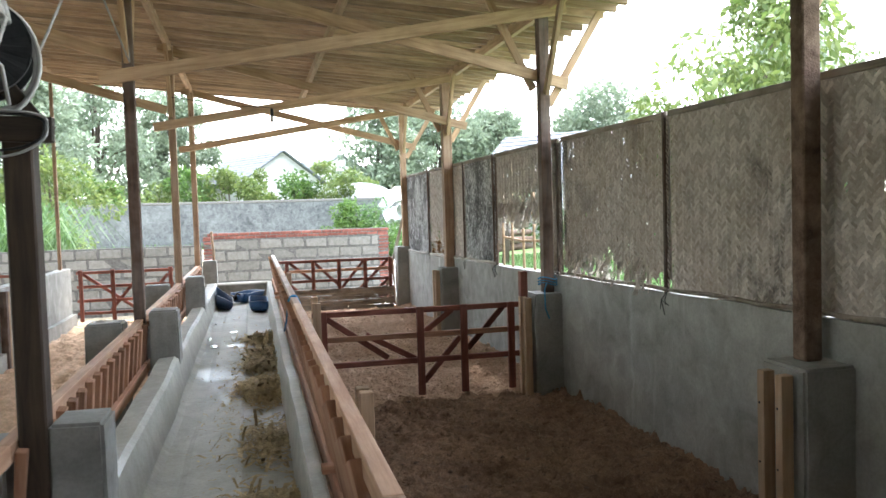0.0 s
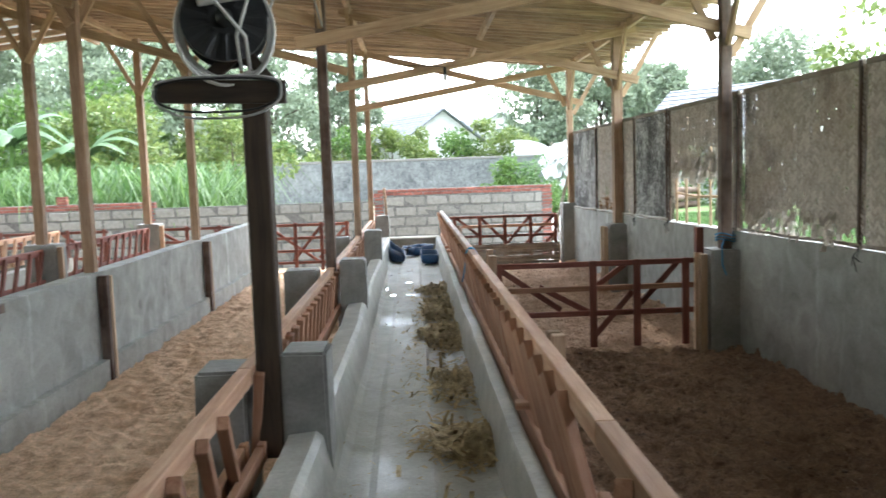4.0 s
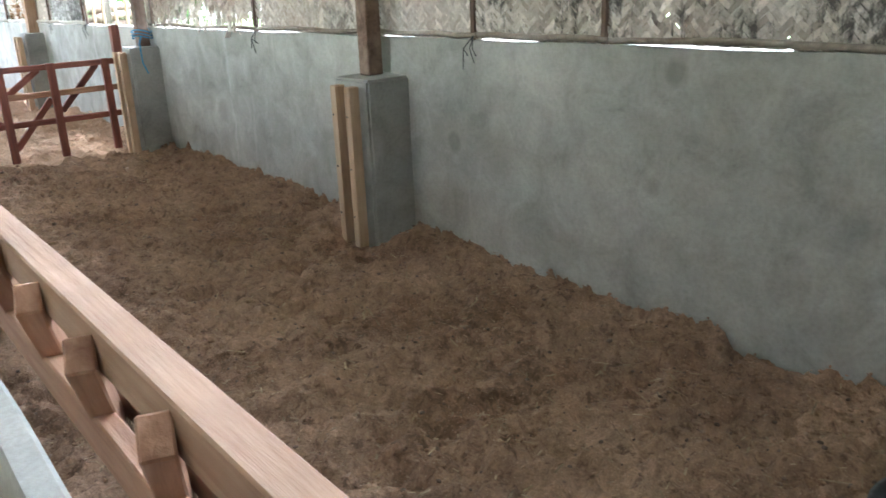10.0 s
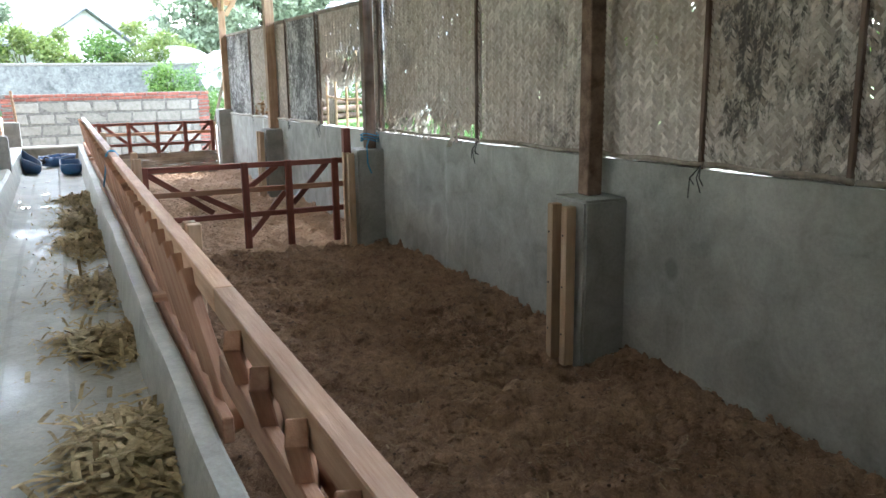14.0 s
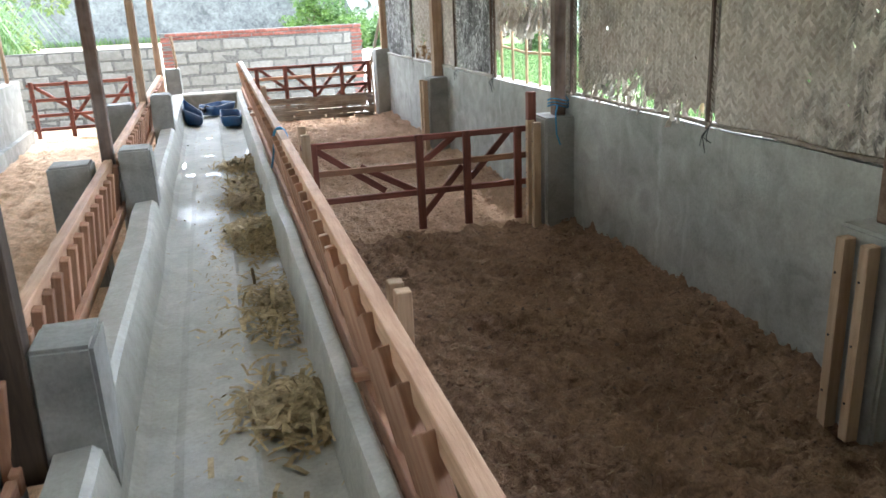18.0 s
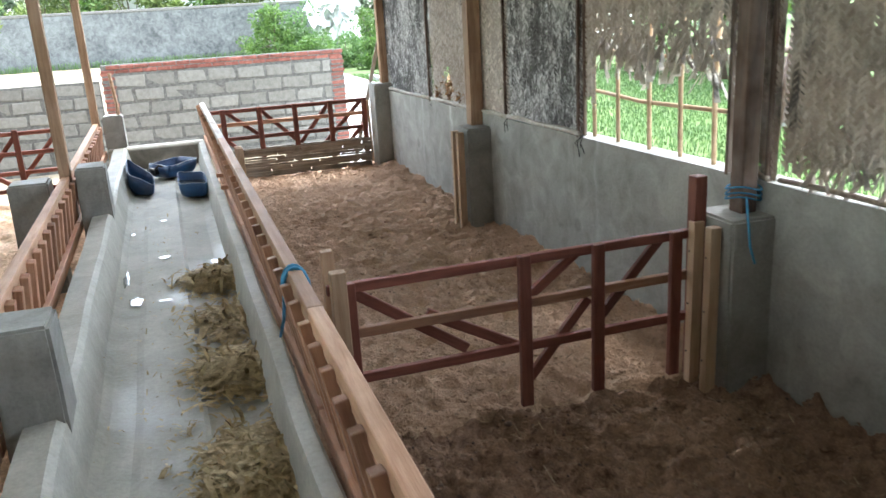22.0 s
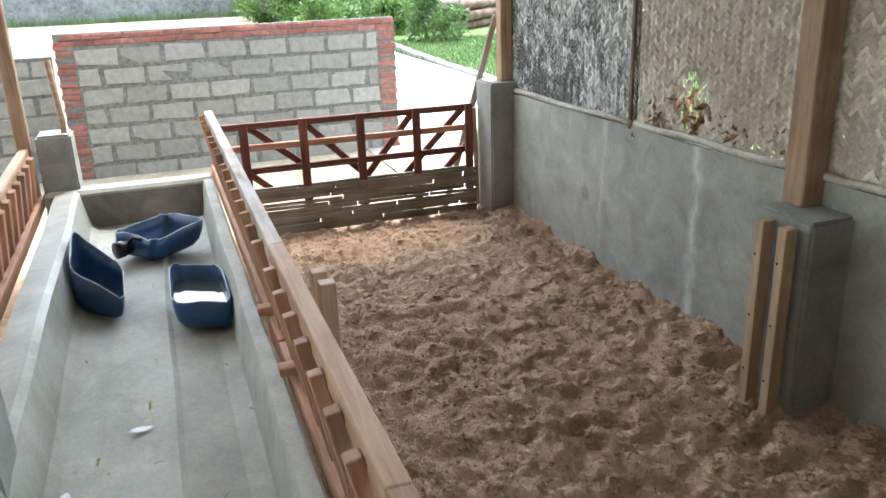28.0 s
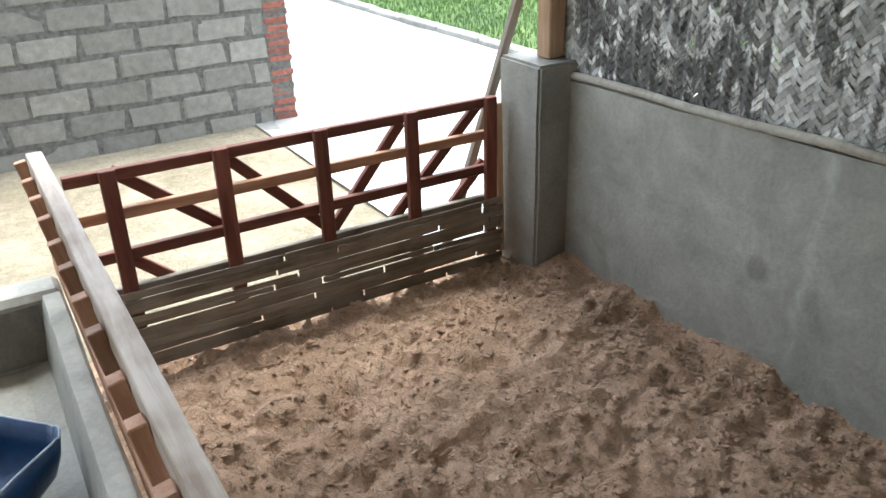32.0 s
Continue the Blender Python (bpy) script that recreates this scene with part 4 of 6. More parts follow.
def slant_fence(x, y0, y1, z0, z1, mat, label):
    t = thing("pen_fence", x, (y0 + y1) / 2, 0, label, "fence", "pen fences")
    beam("top_rail", mat, (x, y0, z1), (x, y1, z1), 0.03, 0.07, t)
    beam("bottom_rail", mat, (x, y0, z0), (x, y1, z0), 0.03, 0.06, t)
    y = y0 + 0.12
    while y < y1 - 0.1:
        beam("slat", mat, (x + 0.032, y, z0 - 0.02), (x + 0.032, y + 0.14, z1 + 0.01), 0.03, 0.05, t)
        y += 0.26
    for y in (y0 + 0.05, (y0 + y1) / 2, y1 - 0.05):
        beam("upright", mat, (x - 0.034, y, 0.0), (x - 0.034, y, z1 + 0.02), 0.035, 0.06, t)


for y0, y1 in ((-9.55, -6.72), (-6.4, -3.72), (-3.4, -0.2)):
    slant_fence(-4.42, y0, y1, 0.42, 0.74, M_RED if y1 > -7 else M_WOOD, "red-brown timber fence with slanting slats")
    slant_fence(-5.75, y0, y1, 0.42, 0.74, M_RAIL, "pale timber fence with slanting slats")
for y in (-9.8, -6.7, -3.72, -0.15):
    pillar(-4.62, -4.28, y, y + 0.28, -0.05, 0.82, [(-4.25, y + 0.05, 0)], "square dark cement pillar of the far pens")
    wooden_post(-4.47, y + 0.12, 0.81, roof_z(-4.47) - 0.05, M_POST, 0.10, "tall brown timber post on a far pillar",
                [((-4.45, y + 0.06, 2.75), (-3.95, y + 0.06, roof_z(-3.9))), ((-4.5, y + 0.18, 2.75), (-5.0, y + 0.18, roof_z(-5.0)))])
for y in (-3.6, -0.6):
    pillar(-7.25, -6.95, y, y + 0.28, -0.05, 0.84, [], "square pale cement pillar of the far pens")
    wooden_post(-7.1, y + 0.12, 0.83, roof_z(-7.1) - 0.05, M_POST, 0.07, "slim timber post on a far pillar", [((-7.1, y + 0.12, 2.3), (-6.6, y + 0.12, 3.2))])
slab("wall_far_kerb", M_WALL, -4.66, -4.50, BACK, -0.2, -0.1, 0.36, "low grey cement kerb of the far feed alley")
slab("wall_far_kerb_2", M_WALL, -5.7, -5.56, BACK, -0.2, -0.1, 0.36, "low grey cement kerb of the far feed alley")
wooden_post(-2.85, -0.45, 0.79, roof_z(-2.85) - 0.05, M_POST, 0.045, "slim timber post at the end of the low wall")
for y in (-9.62, -6.45, -3.42):
    t = thing("slot_frame", -2.74, y, 0.0, "pair of upright boards fixed to the low wall", "boards", "slot frames")
    beam("slot_board", M_BARK, (-2.735, y - 0.06, 0.0), (-2.735, y - 0.06, 0.78), 0.07, 0.06, t)
    beam("slot_board", M_SLOT, (-2.735, y + 0.03, 0.0), (-2.735, y + 0.03, 0.77), 0.06, 0.03, t)
t = thing("wooden_bracket", -2.74, -8.35, 0.7, "short weathered timber block set in the low wall", "timber block")
beam("block", M_BARK, (-2.95, -8.33, 0.815), (-2.62, -8.33, 0.815), 0.28, 0.05, t)
beam("block_end", M_BARK, (-2.67, -8.33, 0.70), (-2.67, -8.33, 0.80), 0.12, 0.1, t)
# slim pole and pipe at the far end of the alley
tagged(tube("pipe", M_POST, [(-0.86, -0.12, 0.4), (-0.84, -0.12, 0.9), (-0.865, -0.1, 1.25)], 0.018), "slim weathered pole beside the trough end", "pole")
tagged(tube("water_pipe", M_WHITE, [(-1.03, -6.27, 0.0), (-1.03, -6.27, 0.7)], 0.014), "white plastic water pipe beside a post", "pipe")


# walls of concrete blocks with brick columns
def block_wall(name, x0, x1, y, z0, courses, label, columns, cap, brick_rows, h=0.192, long=0.37):
    w = thing(name, (x0 + x1) / 2, y, z0, label, "wall", kind="structure")
    top = z0 + courses * h
    box("core", M_MORTAR, (x0 + 0.01, y - 0.053, z0), (x1 - 0.01, y + 0.053, top), w, c=0.003)
    rng = np.random.default_rng(int(abs(x0) * 100))
    shapes = {}

    def piece(nm, mat, xa, xb, za, zb, d):
        key = (nm, round(xb - xa, 2), round(zb - za, 3), int(rng.integers(0, 5)))
        if key not in shapes:
            v, f = chamfer_box(xb - xa, d, zb - za, 0.006)
            k = 0.016 if nm == "block" else 0.007
            v = [(a + rng.uniform(-k, k), b + rng.uniform(-0.003, 0.003), c + rng.uniform(-k, k) * 0.8) for a, b, c in v]
            shapes[key] = mesh_of(nm, v, f, mat)
        put(nm, shapes[key], pose((xa + xb) / 2, y + rng.uniform(-0.006, 0.006), (za + zb) / 2, 0, rng.uniform(-1.0, 1.0), rng.uniform(-0.6, 0.6)), w)

    spans, a = [], x0
    for cx0, cx1 in sorted(columns):
        spans.append((a, cx0))
        a = cx1
    spans.append((a, x1))
    for r in range(courses):
        za, zb = z0 + r * h + 0.008, z0 + (r + 1) * h - 0.032
        for sa, sb in spans:
            if sb - sa < 0.06:
                continue
            x = sa + 0.012
            first = long / 2 if r % 2 else long
            while x < sb - 0.05:
                l = min(first, sb - 0.012 - x)
                piece("block", M_BLOCK, x, x + l, za, zb, 0.118)
                x += l + 0.046
                first = long
    for cx0, cx1 in columns:
        z, r = z0, 0
        while z < top + 0.02:
            o = 0.03 * ((r % 2) - 0.5)
            piece("brick", M_BRICK, cx0 + 0.006 + o * 0.6, cx1 - 0.006 + o * 0.6, z + 0.003, z + 0.05, 0.115)
            z += 0.064
            r += 1
    for ca, cb in cap:
        for r in range(brick_rows):
            x = ca + (0.08 if r % 2 else 0)
            while x < cb - 0.04:
                l = min(0.20, cb - x)
                piece("brick", M_BRICK, x + 0.004, x + l - 0.006, top + 0.006 + r * 0.064, top + 0.056 + r * 0.064, 0.11)
                x += l
    for cx0, cx1 in cap:
        box("cap_mortar", M_MORTAR, (cx0 + 0.01, y - 0.044, top - 0.01), (cx1 - 0.01, y + 0.044, top + 0.064 * brick_rows + 0.004), w, c=0.004)
    return w


block_wall("wall_blocks", -1.22, 2.41, 4.0, -0.42, 7, "grey concrete block wall with red brick ends and cap", [(-1.22, -1.03), (2.20, 2.41)], [(-1.22, 2.41)], 2, 0.205, 0.395)
block_wall("wall_blocks_left", -10.0, -1.25, 4.05, -0.42, 7, "long grey concrete block wall with red brick courses", [(-5.85, -5.62), (-10.0, -9.8)], [(-10.0, -5.6)], 2)
t = thing("brick_stack", -7.4, 4.05, 1.05, "small stack of red bricks on the block wall", "bricks")
for k in range(3):
    box("brick", M_BRICK, (-7.55, 3.99, 1.055 + k * 0.055), (-7.35, 4.10, 1.105 + k * 0.055), t)
slab("wall_white_blocks", M_BLOCK, -11.6, -10.1, 3.2, 3.36, -0.45, 1.12, "whitish concrete block wall end")


# blue feed tubs cut from square plastic cans
def tub(name, quad, base, label, water=None, spout=None, foot=0.5):
    """A cut can: the rim follows four corners, the belly rounds in towards its foot."""
    t = new(name)
    t.matrix_basis = pose(*base)
    tagged(t, label, "feed tub", "blue tubs")
    q = [Vector(c) for c in quad]
    mid = (q[0] + q[1] + q[2] + q[3]) / 4
    foot_at = Vector(base)
    n = 48
    plan = []
    for i in range(n):
        a = 2 * math.pi * i / n
        ca, sa = math.cos(a), math.sin(a)
        u, v = math.copysign(abs(ca) ** 0.3, ca), math.copysign(abs(sa) ** 0.3, sa)
        w = ((1 - u) * (1 + v), (1 + u) * (1 + v), (1 + u) * (1 - v), (1 - u) * (1 - v))
        p = (q[0] * w[0] + q[1] * w[1] + q[2] * w[2] + q[3] * w[3]) / 4
        if spout:
            near = (p - Vector(spout)).to_2d().length
            p = p + (mid - p) * 0.22 * math.exp(-(near / 0.10) ** 2)
        p.z += 0.004 * math.sin(i * 0.9) + 0.003 * math.sin(i * 2.3)
        plan.append(p)
    levels = [(0.0, foot), (0.03, foot + 0.16), (0.12, foot + 0.31), (0.32, 0.93), (0.62, 0.985), (1.0, 1.0)]

    def at(p, f, s):
        c = foot_at.lerp(mid, f)
        return Vector((c.x + (p.x - mid.x) * s, c.y + (p.y - mid.y) * s, foot_at.z + (p.z - foot_at.z) * f))

    vs, fs = [], []
    for inner in (0, 1):
        for f, s in (levels if not inner else levels[::-1]):
            for p in plan:
                v = at(p, f, s - 0.028 * inner)
                vs.append((v.x, v.y, v.z + (0.006 if inner and f == 0 else 0)))
    rows = len(levels) * 2
    for r in range(rows - 1):
        for i in range(n):
            j = (i + 1) % n
            fs.append((r * n + i, r * n + j, (r + 1) * n + j, (r + 1) * n + i))
    fs.append(tuple(range(n))[::-1])
    fs.append(tuple((rows - 1) * n + i for i in range(n)))
    put("shell", mesh_of("shell", vs, fs, M_BLUE, True), None, t, "scuffed dark blue plastic shell")
    tube("rim", M_SCUFF, [mid + (p - mid) * 0.988 for p in plan], 0.003, t, "pale scuffed cut edge", sides=5, closed=True)
    if water:
        f = (water - foot_at.z) / (mid.z - foot_at.z)
        wv = [at(p, f, 0.955) for p in plan]
        put("water", mesh_of("water", [(v.x, v.y, water) for v in wv], [tuple(range(n))], M_WATER), None, t, "still water in the tub")
    if spout:
        a = Vector(spout)
        d = (a - mid).to_2d().normalized().to_3d()
        tube("spout", M_BLACKP, [a - d * 0.03, a + d * 0.03], 0.036, t, "black screw spout", sides=18)
        tube("cap_ring", M_BLACKP, [a + d * 0.012, a + d * 0.05], 0.044, t, sides=18)
        tube("handle", M_BLACKP, [a + Vector((0.02, -0.02, 0.03)), a + Vector((0.05, -0.035, 0.062)), a + Vector((0.085, -0.04, 0.045))], 0.011, t, sides=8)
    return t


M_SCUFF = mottled("scuffed_edge", (0.30, 0.38, 0.48), (0.55, 0.62, 0.70), 0.6, 20, 0.3)
wm, wnt, wb = shader("water", 0.02, spec=0.6)
wb.inputs["Base Color"].default_value = (0.05, 0.06, 0.06, 1)
bump(wnt, wb, noise_tex(wnt, place_coords(wnt), 9, 2), 0.03, 0.004)
M_WATER = wm
tub("feed_tub", [(-0.78, -1.22, 0.545), (-0.557, -1.47, 0.40), (-0.548, -1.87, 0.375), (-0.775, -1.62, 0.47)], (-0.675, -1.62, 0.276), "scuffed blue cut can leaning on the trough side", foot=0.42)
tub("feed_tub", [(-0.637, -0.94, 0.42), (-0.335, -0.72, 0.43), (-0.125, -0.94, 0.435), (-0.41, -1.19, 0.415)], (-0.40, -0.98, 0.29), "scuffed blue cut can with a black spout", spout=(-0.56, -1.06, 0.36))
tub("feed_tub", [(-0.352, -1.62, 0.435), (-0.125, -1.73, 0.43), (-0.118, -2.14, 0.40), (-0.362, -2.04, 0.40)], (-0.235, -1.93, 0.276), "scuffed blue cut can holding some water", water=0.365, foot=0.5)

# black bucket in the pen
t = thing("bucket", 1.22, -12.41, 0.0, "black plastic bucket on the bedding", "bucket")
vs, fs = [], []
n = 36
prof = [(0.0, 0.012), (0.12, 0.012), (0.125, 0.03), (0.16, 0.27), (0.172, 0.272), (0.174, 0.285), (0.160, 0.287), (0.152, 0.27), (0.118, 0.035), (0.0, 0.034)]
for r, z in prof:
    for i in range(n):
        a = 2 * math.pi * i / n
        vs.append((1.22 + r * math.cos(a), -12.41 + r * math.sin(a), z))
for k in range(len(prof) - 1):
    for i in range(n):
        j = (i + 1) % n
        fs.append((k * n + i, k * n + j, (k + 1) * n + j, (k + 1) * n + i))
put("shell", mesh_of("shell", vs, fs, M_BLACKP, True), None, t)
tube("handle", M_WIRE, [(1.22 + 0.175 * math.cos(a), -12.41 + 0.175 * math.sin(a), 0.265 - 0.05 * math.sin(a - 0.4)) for a in [0.4 + math.pi * i / 14 for i in range(15)]], 0.004, t)

# cable reel on its post
RX, RY, RZ = -1.065, -9.62, 2.005
t = thing("cable_reel", RX, RY, 1.80, "black cable reel wound with grey cable on a post", "cable reel")
ax = Vector((0.18, -1.0, 0.08)).normalized()
u = ax.cross(Vector((0, 0, 1))).normalized()
v = u.cross(ax)
rm = Matrix((u, v, ax)).transposed().to_4x4()


def disc(name, r, thick, centre, mat, holes=True):
    vs, fs = [], []
    n = 48
    ring = [(0.03, 0.0), (r * 0.35, 0.004), (r * 0.45, 0.0), (r * 0.95, 0.0), (r, 0.003), (r, -thick), (r * 0.4, -thick), (0.03, -thick)]
    for rr, z in ring:
        for i in range(n):
            a = 2 * math.pi * i / n
            zz = z + (0.004 if holes and z == 0.0 and i % 4 < 2 and rr > r * 0.4 else 0)
            vs.append((rr * math.cos(a), rr * math.sin(a), zz))
    for k in range(len(ring)):
        for i in range(n):
            j, k2 = (i + 1) % n, (k + 1) % len(ring)
            fs.append((k * n + i, k * n + j, k2 * n + j, k2 * n + i))
    m = rm.copy()
    m.translation = centre
    return put(name, mesh_of(name, vs, fs, mat), m, t, "ribbed black plastic flange")


c0 = Vector((RX, RY, RZ))
disc("flange", 0.148, 0.012, c0 + ax * 0.05, M_BLACKP)
disc("flange", 0.148, 0.012, c0 - ax * 0.07, M_BLACKP, False)
tube("hub", M_BLACKP, [c0 - ax * 0.09, c0 + ax * 0.075], 0.03, t, sides=16)
coil = []
for i in range(14 * 24):
    a = 2 * math.pi * i / 24
    k = i / 24
    rr = 0.105 + 0.008 * math.sin(k * 1.3) + 0.014 * (k % 3) / 3
    coil.append(c0 + ax * (-0.055 + 0.095 * abs((k / 7) % 2 - 1)) + (u * math.cos(a) + v * math.sin(a)) * rr)
tube("wound_cable", M_CABLE, coil, 0.0065, t, "grey wound cable", sides=6)
for k in range(4):
    pts = [c0 + ax * (-0.04 + 0.025 * k) + (u * math.cos(a) * (0.15 + 0.006 * k) + v * math.sin(a) * (0.16 + 0.01 * k)) - Vector((0, 0, 0.025 + 0.004 * k)) for a in [2 * math.pi * i / 32 for i in range(32)]]
    tube("loose_loop", M_CABLE, pts, 0.006, t, sides=6, closed=True)
sm = rm.copy()
sm.translation = c0 + ax * 0.075 + v * 0.085 + u * 0.0
strip_ = put("socket_strip", mesh_of("socket_strip", *chamfer_box(0.185, 0.07, 0.035, 0.006), M_CABLE), sm @ pose(0, 0, 0, 0, 0, -10), t, "cream plastic socket strip")
for dx in (-0.06, 0.0, 0.06):
    cc = sm @ pose(0, 0, 0, 0, 0, -10) @ Vector((dx, 0, 0.018))
    tube("socket", M_CABLE if dx else M_BLACKP, [cc, cc + ax * (0.02 if dx else 0.001)], 0.022, strip_, sides=16)
for dx, e in ((-0.06, 0.06), (0.06, 0.09)):
    cc = sm @ pose(0, 0, 0, 0, 0, -10) @ Vector((dx, 0, 0.036))
    tube("lead", M_CABLE, [cc, cc + ax * 0.05 + Vector((0.03, 0, -0.04)), c0 + ax * 0.12 + Vector((e - 0.02, 0, -0.08)), Vector((RX + e, RY - 0.06, 1.83))], 0.006, t, "grey lead", sides=6)
beam("crossboard", M_TAR, (-1.31, RY - 0.03, 1.768), (-0.86, RY - 0.03, 1.755), 0.04, 0.078, t, "dark timber crossboard")
beam("bracket", M_TAR, (-1.2, RY + 0.03, 1.76), (-1.02, RY + 0.03, 1.92), 0.03, 0.05, t)
beam("bracket", M_TAR, (-0.9, RY + 0.03, 1.76), (-1.02, RY + 0.03, 1.92), 0.03, 0.05, t)
for k in range(2):
    pts = []
    for i in range(48):
        a = 2 * math.pi * i / 48
        ca, sa = math.cos(a), math.sin(a)
        sag = 0.022 * (1 + k) * (1 - ca * ca) if sa < 0 else 0.008 * k
        pts.append((-1.09 + (0.212 + 0.006 * k) * math.copysign(abs(ca) ** 0.6, ca), RY - 0.065 + 0.012 * math.sin(3 * a + k), 1.758 + 0.045 * math.copysign(abs(sa) ** 0.5, sa) - (sag if sa < 0 else -sag)))
    tube("draped_cable", M_CABLE if k % 2 else M_WIRE, pts, 0.0045, t, "cable draped round the board", sides=6, closed=True)
tagged(tube("hanging_cable", M_CABLE, [(-0.98, -9.5, 1.9), (-1.0, -8.2, 2.75), (-1.05, -6.42, 2.55), (-1.1, -6.4, 3.3)], 0.006), "thin grey cable strung from the reel to a post", "cable")

# lamp on the tie beam
t = thing("light_bulb", -0.02, -3.34, 2.45, "unlit white bulb in a black holder on the tie beam", "bulb")
tube("holder", M_BLACKP, [(-0.02, -3.35, 2.62), (-0.02, -3.35, 2.54)], 0.018, t, sides=12)
tube("glass", M_WHITE, [(-0.02, -3.35, 2.54), (-0.02, -3.35, 2.53), (-0.02, -3.35, 2.49), (-0.02, -3.35, 2.475)], 0.024, t, sides=12)
tagged(tube("lamp_wire", M_WIRE, [(-1.07, -3.3, 2.75), (-0.5, -3.32, 2.66), (-0.02, -3.34, 2.63)], 0.003), "thin black lamp wire along the beam", "wire")

# blue rope round the top rail and round a pillar post
t = thing("rope", 0.0, -6.35, 0.8, "blue rope looped over the feed barrier rail", "rope")
for dy, dz in ((0.0, 0.0), (0.018, 0.004), (-0.016, 0.003)):
    tube("loop", M_ROPE, [(0.0 + 0.04 * math.cos(a) * 1.1, -6.42 + dy + 0.03 * math.sin(a * 0.5), 0.82 + 0.072 * math.sin(a) + dz - 0.02) for a in [2 * math.pi * i / 20 for i in range(20)]], 0.007, t, sides=6, closed=True)
tube("tail", M_ROPE, [(-0.045, -6.42, 0.8), (-0.06, -6.44, 0.7), (-0.075, -6.40, 0.62)], 0.006, t, sides=6)
t = thing("rope", 2.0, -6.4, 0.85, "blue rope tied round a post foot", "rope")
for dz in (0.0, 0.02, 0.045):
    tube("loop", M_ROPE, [(2.0 + 0.075 * math.cos(a), -6.3 + 0.075 * math.sin(a), 0.86 + dz + 0.012 * math.sin(2 * a)) for a in [2 * math.pi * i / 20 for i in range(20)]], 0.0045, t, sides=6, closed=True)
tube("tail", M_ROPE, [(1.97, -6.36, 0.87), (1.93, -6.42, 0.82), (1.92, -6.46, 0.68), (1.95, -6.46, 0.6)], 0.006, t, sides=6)

# feed straw in the trough
M_BROWNSTRAW = mottled("brown_straw", (0.16, 0.11, 0.065), (0.42, 0.31, 0.20), 0.9, 30, 0.2, per="island")
M_STRAW = mottled("chopped_straw", (0.25, 0.185, 0.085), (0.66, 0.53, 0.31), 0.8, 30, 0.2, per="island")


def alley_z(x):
    for (xa, za), (xb, zb) in zip(PROFILE[1:], PROFILE[2:]):
        if xa <= x <= xb:
            return za + (zb - za) * (x - xa) / max(xb - xa, 1e-6)
    return 0.27


def straw_heap(name, cx, cy, rx, ry, h, n, seed, label, size=0.10):
    rng = np.random.default_rng(seed)
    vs, fs = [], []
    for i in range(n):
        r, a = abs(rng.normal(0, 0.48)), rng.uniform(0, 2 * math.pi)
        x, y = cx + rx * r * math.cos(a), cy + ry * r * math.sin(a)
        x = min(x, -0.135)
        top = h * max(0.0, 1 - r * r)
        z = alley_z(x) + 0.006 + rng.uniform(0, 1) * top
        l, w = rng.uniform(0.3, 1.3) * size, rng.uniform(0.003, 0.011) * min(1.0, size / 0.07)
        d = Vector((rng.normal(), rng.normal(), rng.normal() * 0.22)).normalized() * l / 2
        s = d.cross(Vector((0, 0, 1))).normalized() * w
        bend = Vector((0, 0, rng.uniform(0, 0.2) * l))
        p = Vector((x, y, z))
        if p.z - abs(d.z) < alley_z(x) + 0.003:
            p.z = alley_z(x) + 0.003 + abs(d.z)
        k = len(vs)
        vs += [p - d - s, p - d + s, p + bend + s, p + bend - s, p + d + s, p + d - s]
        fs += [(k, k + 1, k + 2, k + 3), (k + 3, k + 2, k + 4, k + 5)]
    if h > 0.03:
        g = 14
        k = len(vs)
        for i in range(g + 1):
            for j in range(g + 1):
                u, v_ = 2 * i / g - 1, 2 * j / g - 1
                x, y = min(cx + rx * 0.8 * u, -0.135), cy + ry * 0.8 * v_
                r2 = u * u + v_ * v_
                vs.append(Vector((x, y, alley_z(x) - 0.012 + h * 0.32 * max(0.0, 1 - r2) * (0.8 + 0.5 * noise.noise(Vector((x * 25, y * 25, seed)))))))
        for i in range(g):
            for j in range(g):
                q = k + i * (g + 1) + j
                fs.append((q, q + g + 1, q + g + 2, q + 1))
    return tagged(put(name, mesh_of(name, vs, fs, M_STRAW)), label, "straw", kind="stuff")


for k, (cy, ry, h, n) in enumerate(((-6.75, 0.40, 0.08, 3400), (-5.85, 0.28, 0.06, 2600), (-4.5, 0.24, 0.06, 2200), (-5.2, 0.4, 0.02, 900), (-9.1, 0.26, 0.06, 2400), (-10.3, 0.40, 0.10, 4200), (-11.6, 0.6, 0.06, 2400), (-8.0, 0.7, 0.012, 600), (-12.8, 0.7, 0.03, 1000))):
    straw_heap("straw_heap", -0.225, cy, 0.20, ry, h * 1.15, int(n * 0.95), 30 + k, "chopped dry straw lying in the feed trough")
straw_heap("straw_litter", -0.45, -7.0, 0.35, 7.0, 0.004, 700, 77, "scattered straw bits on the trough floor", 0.03)
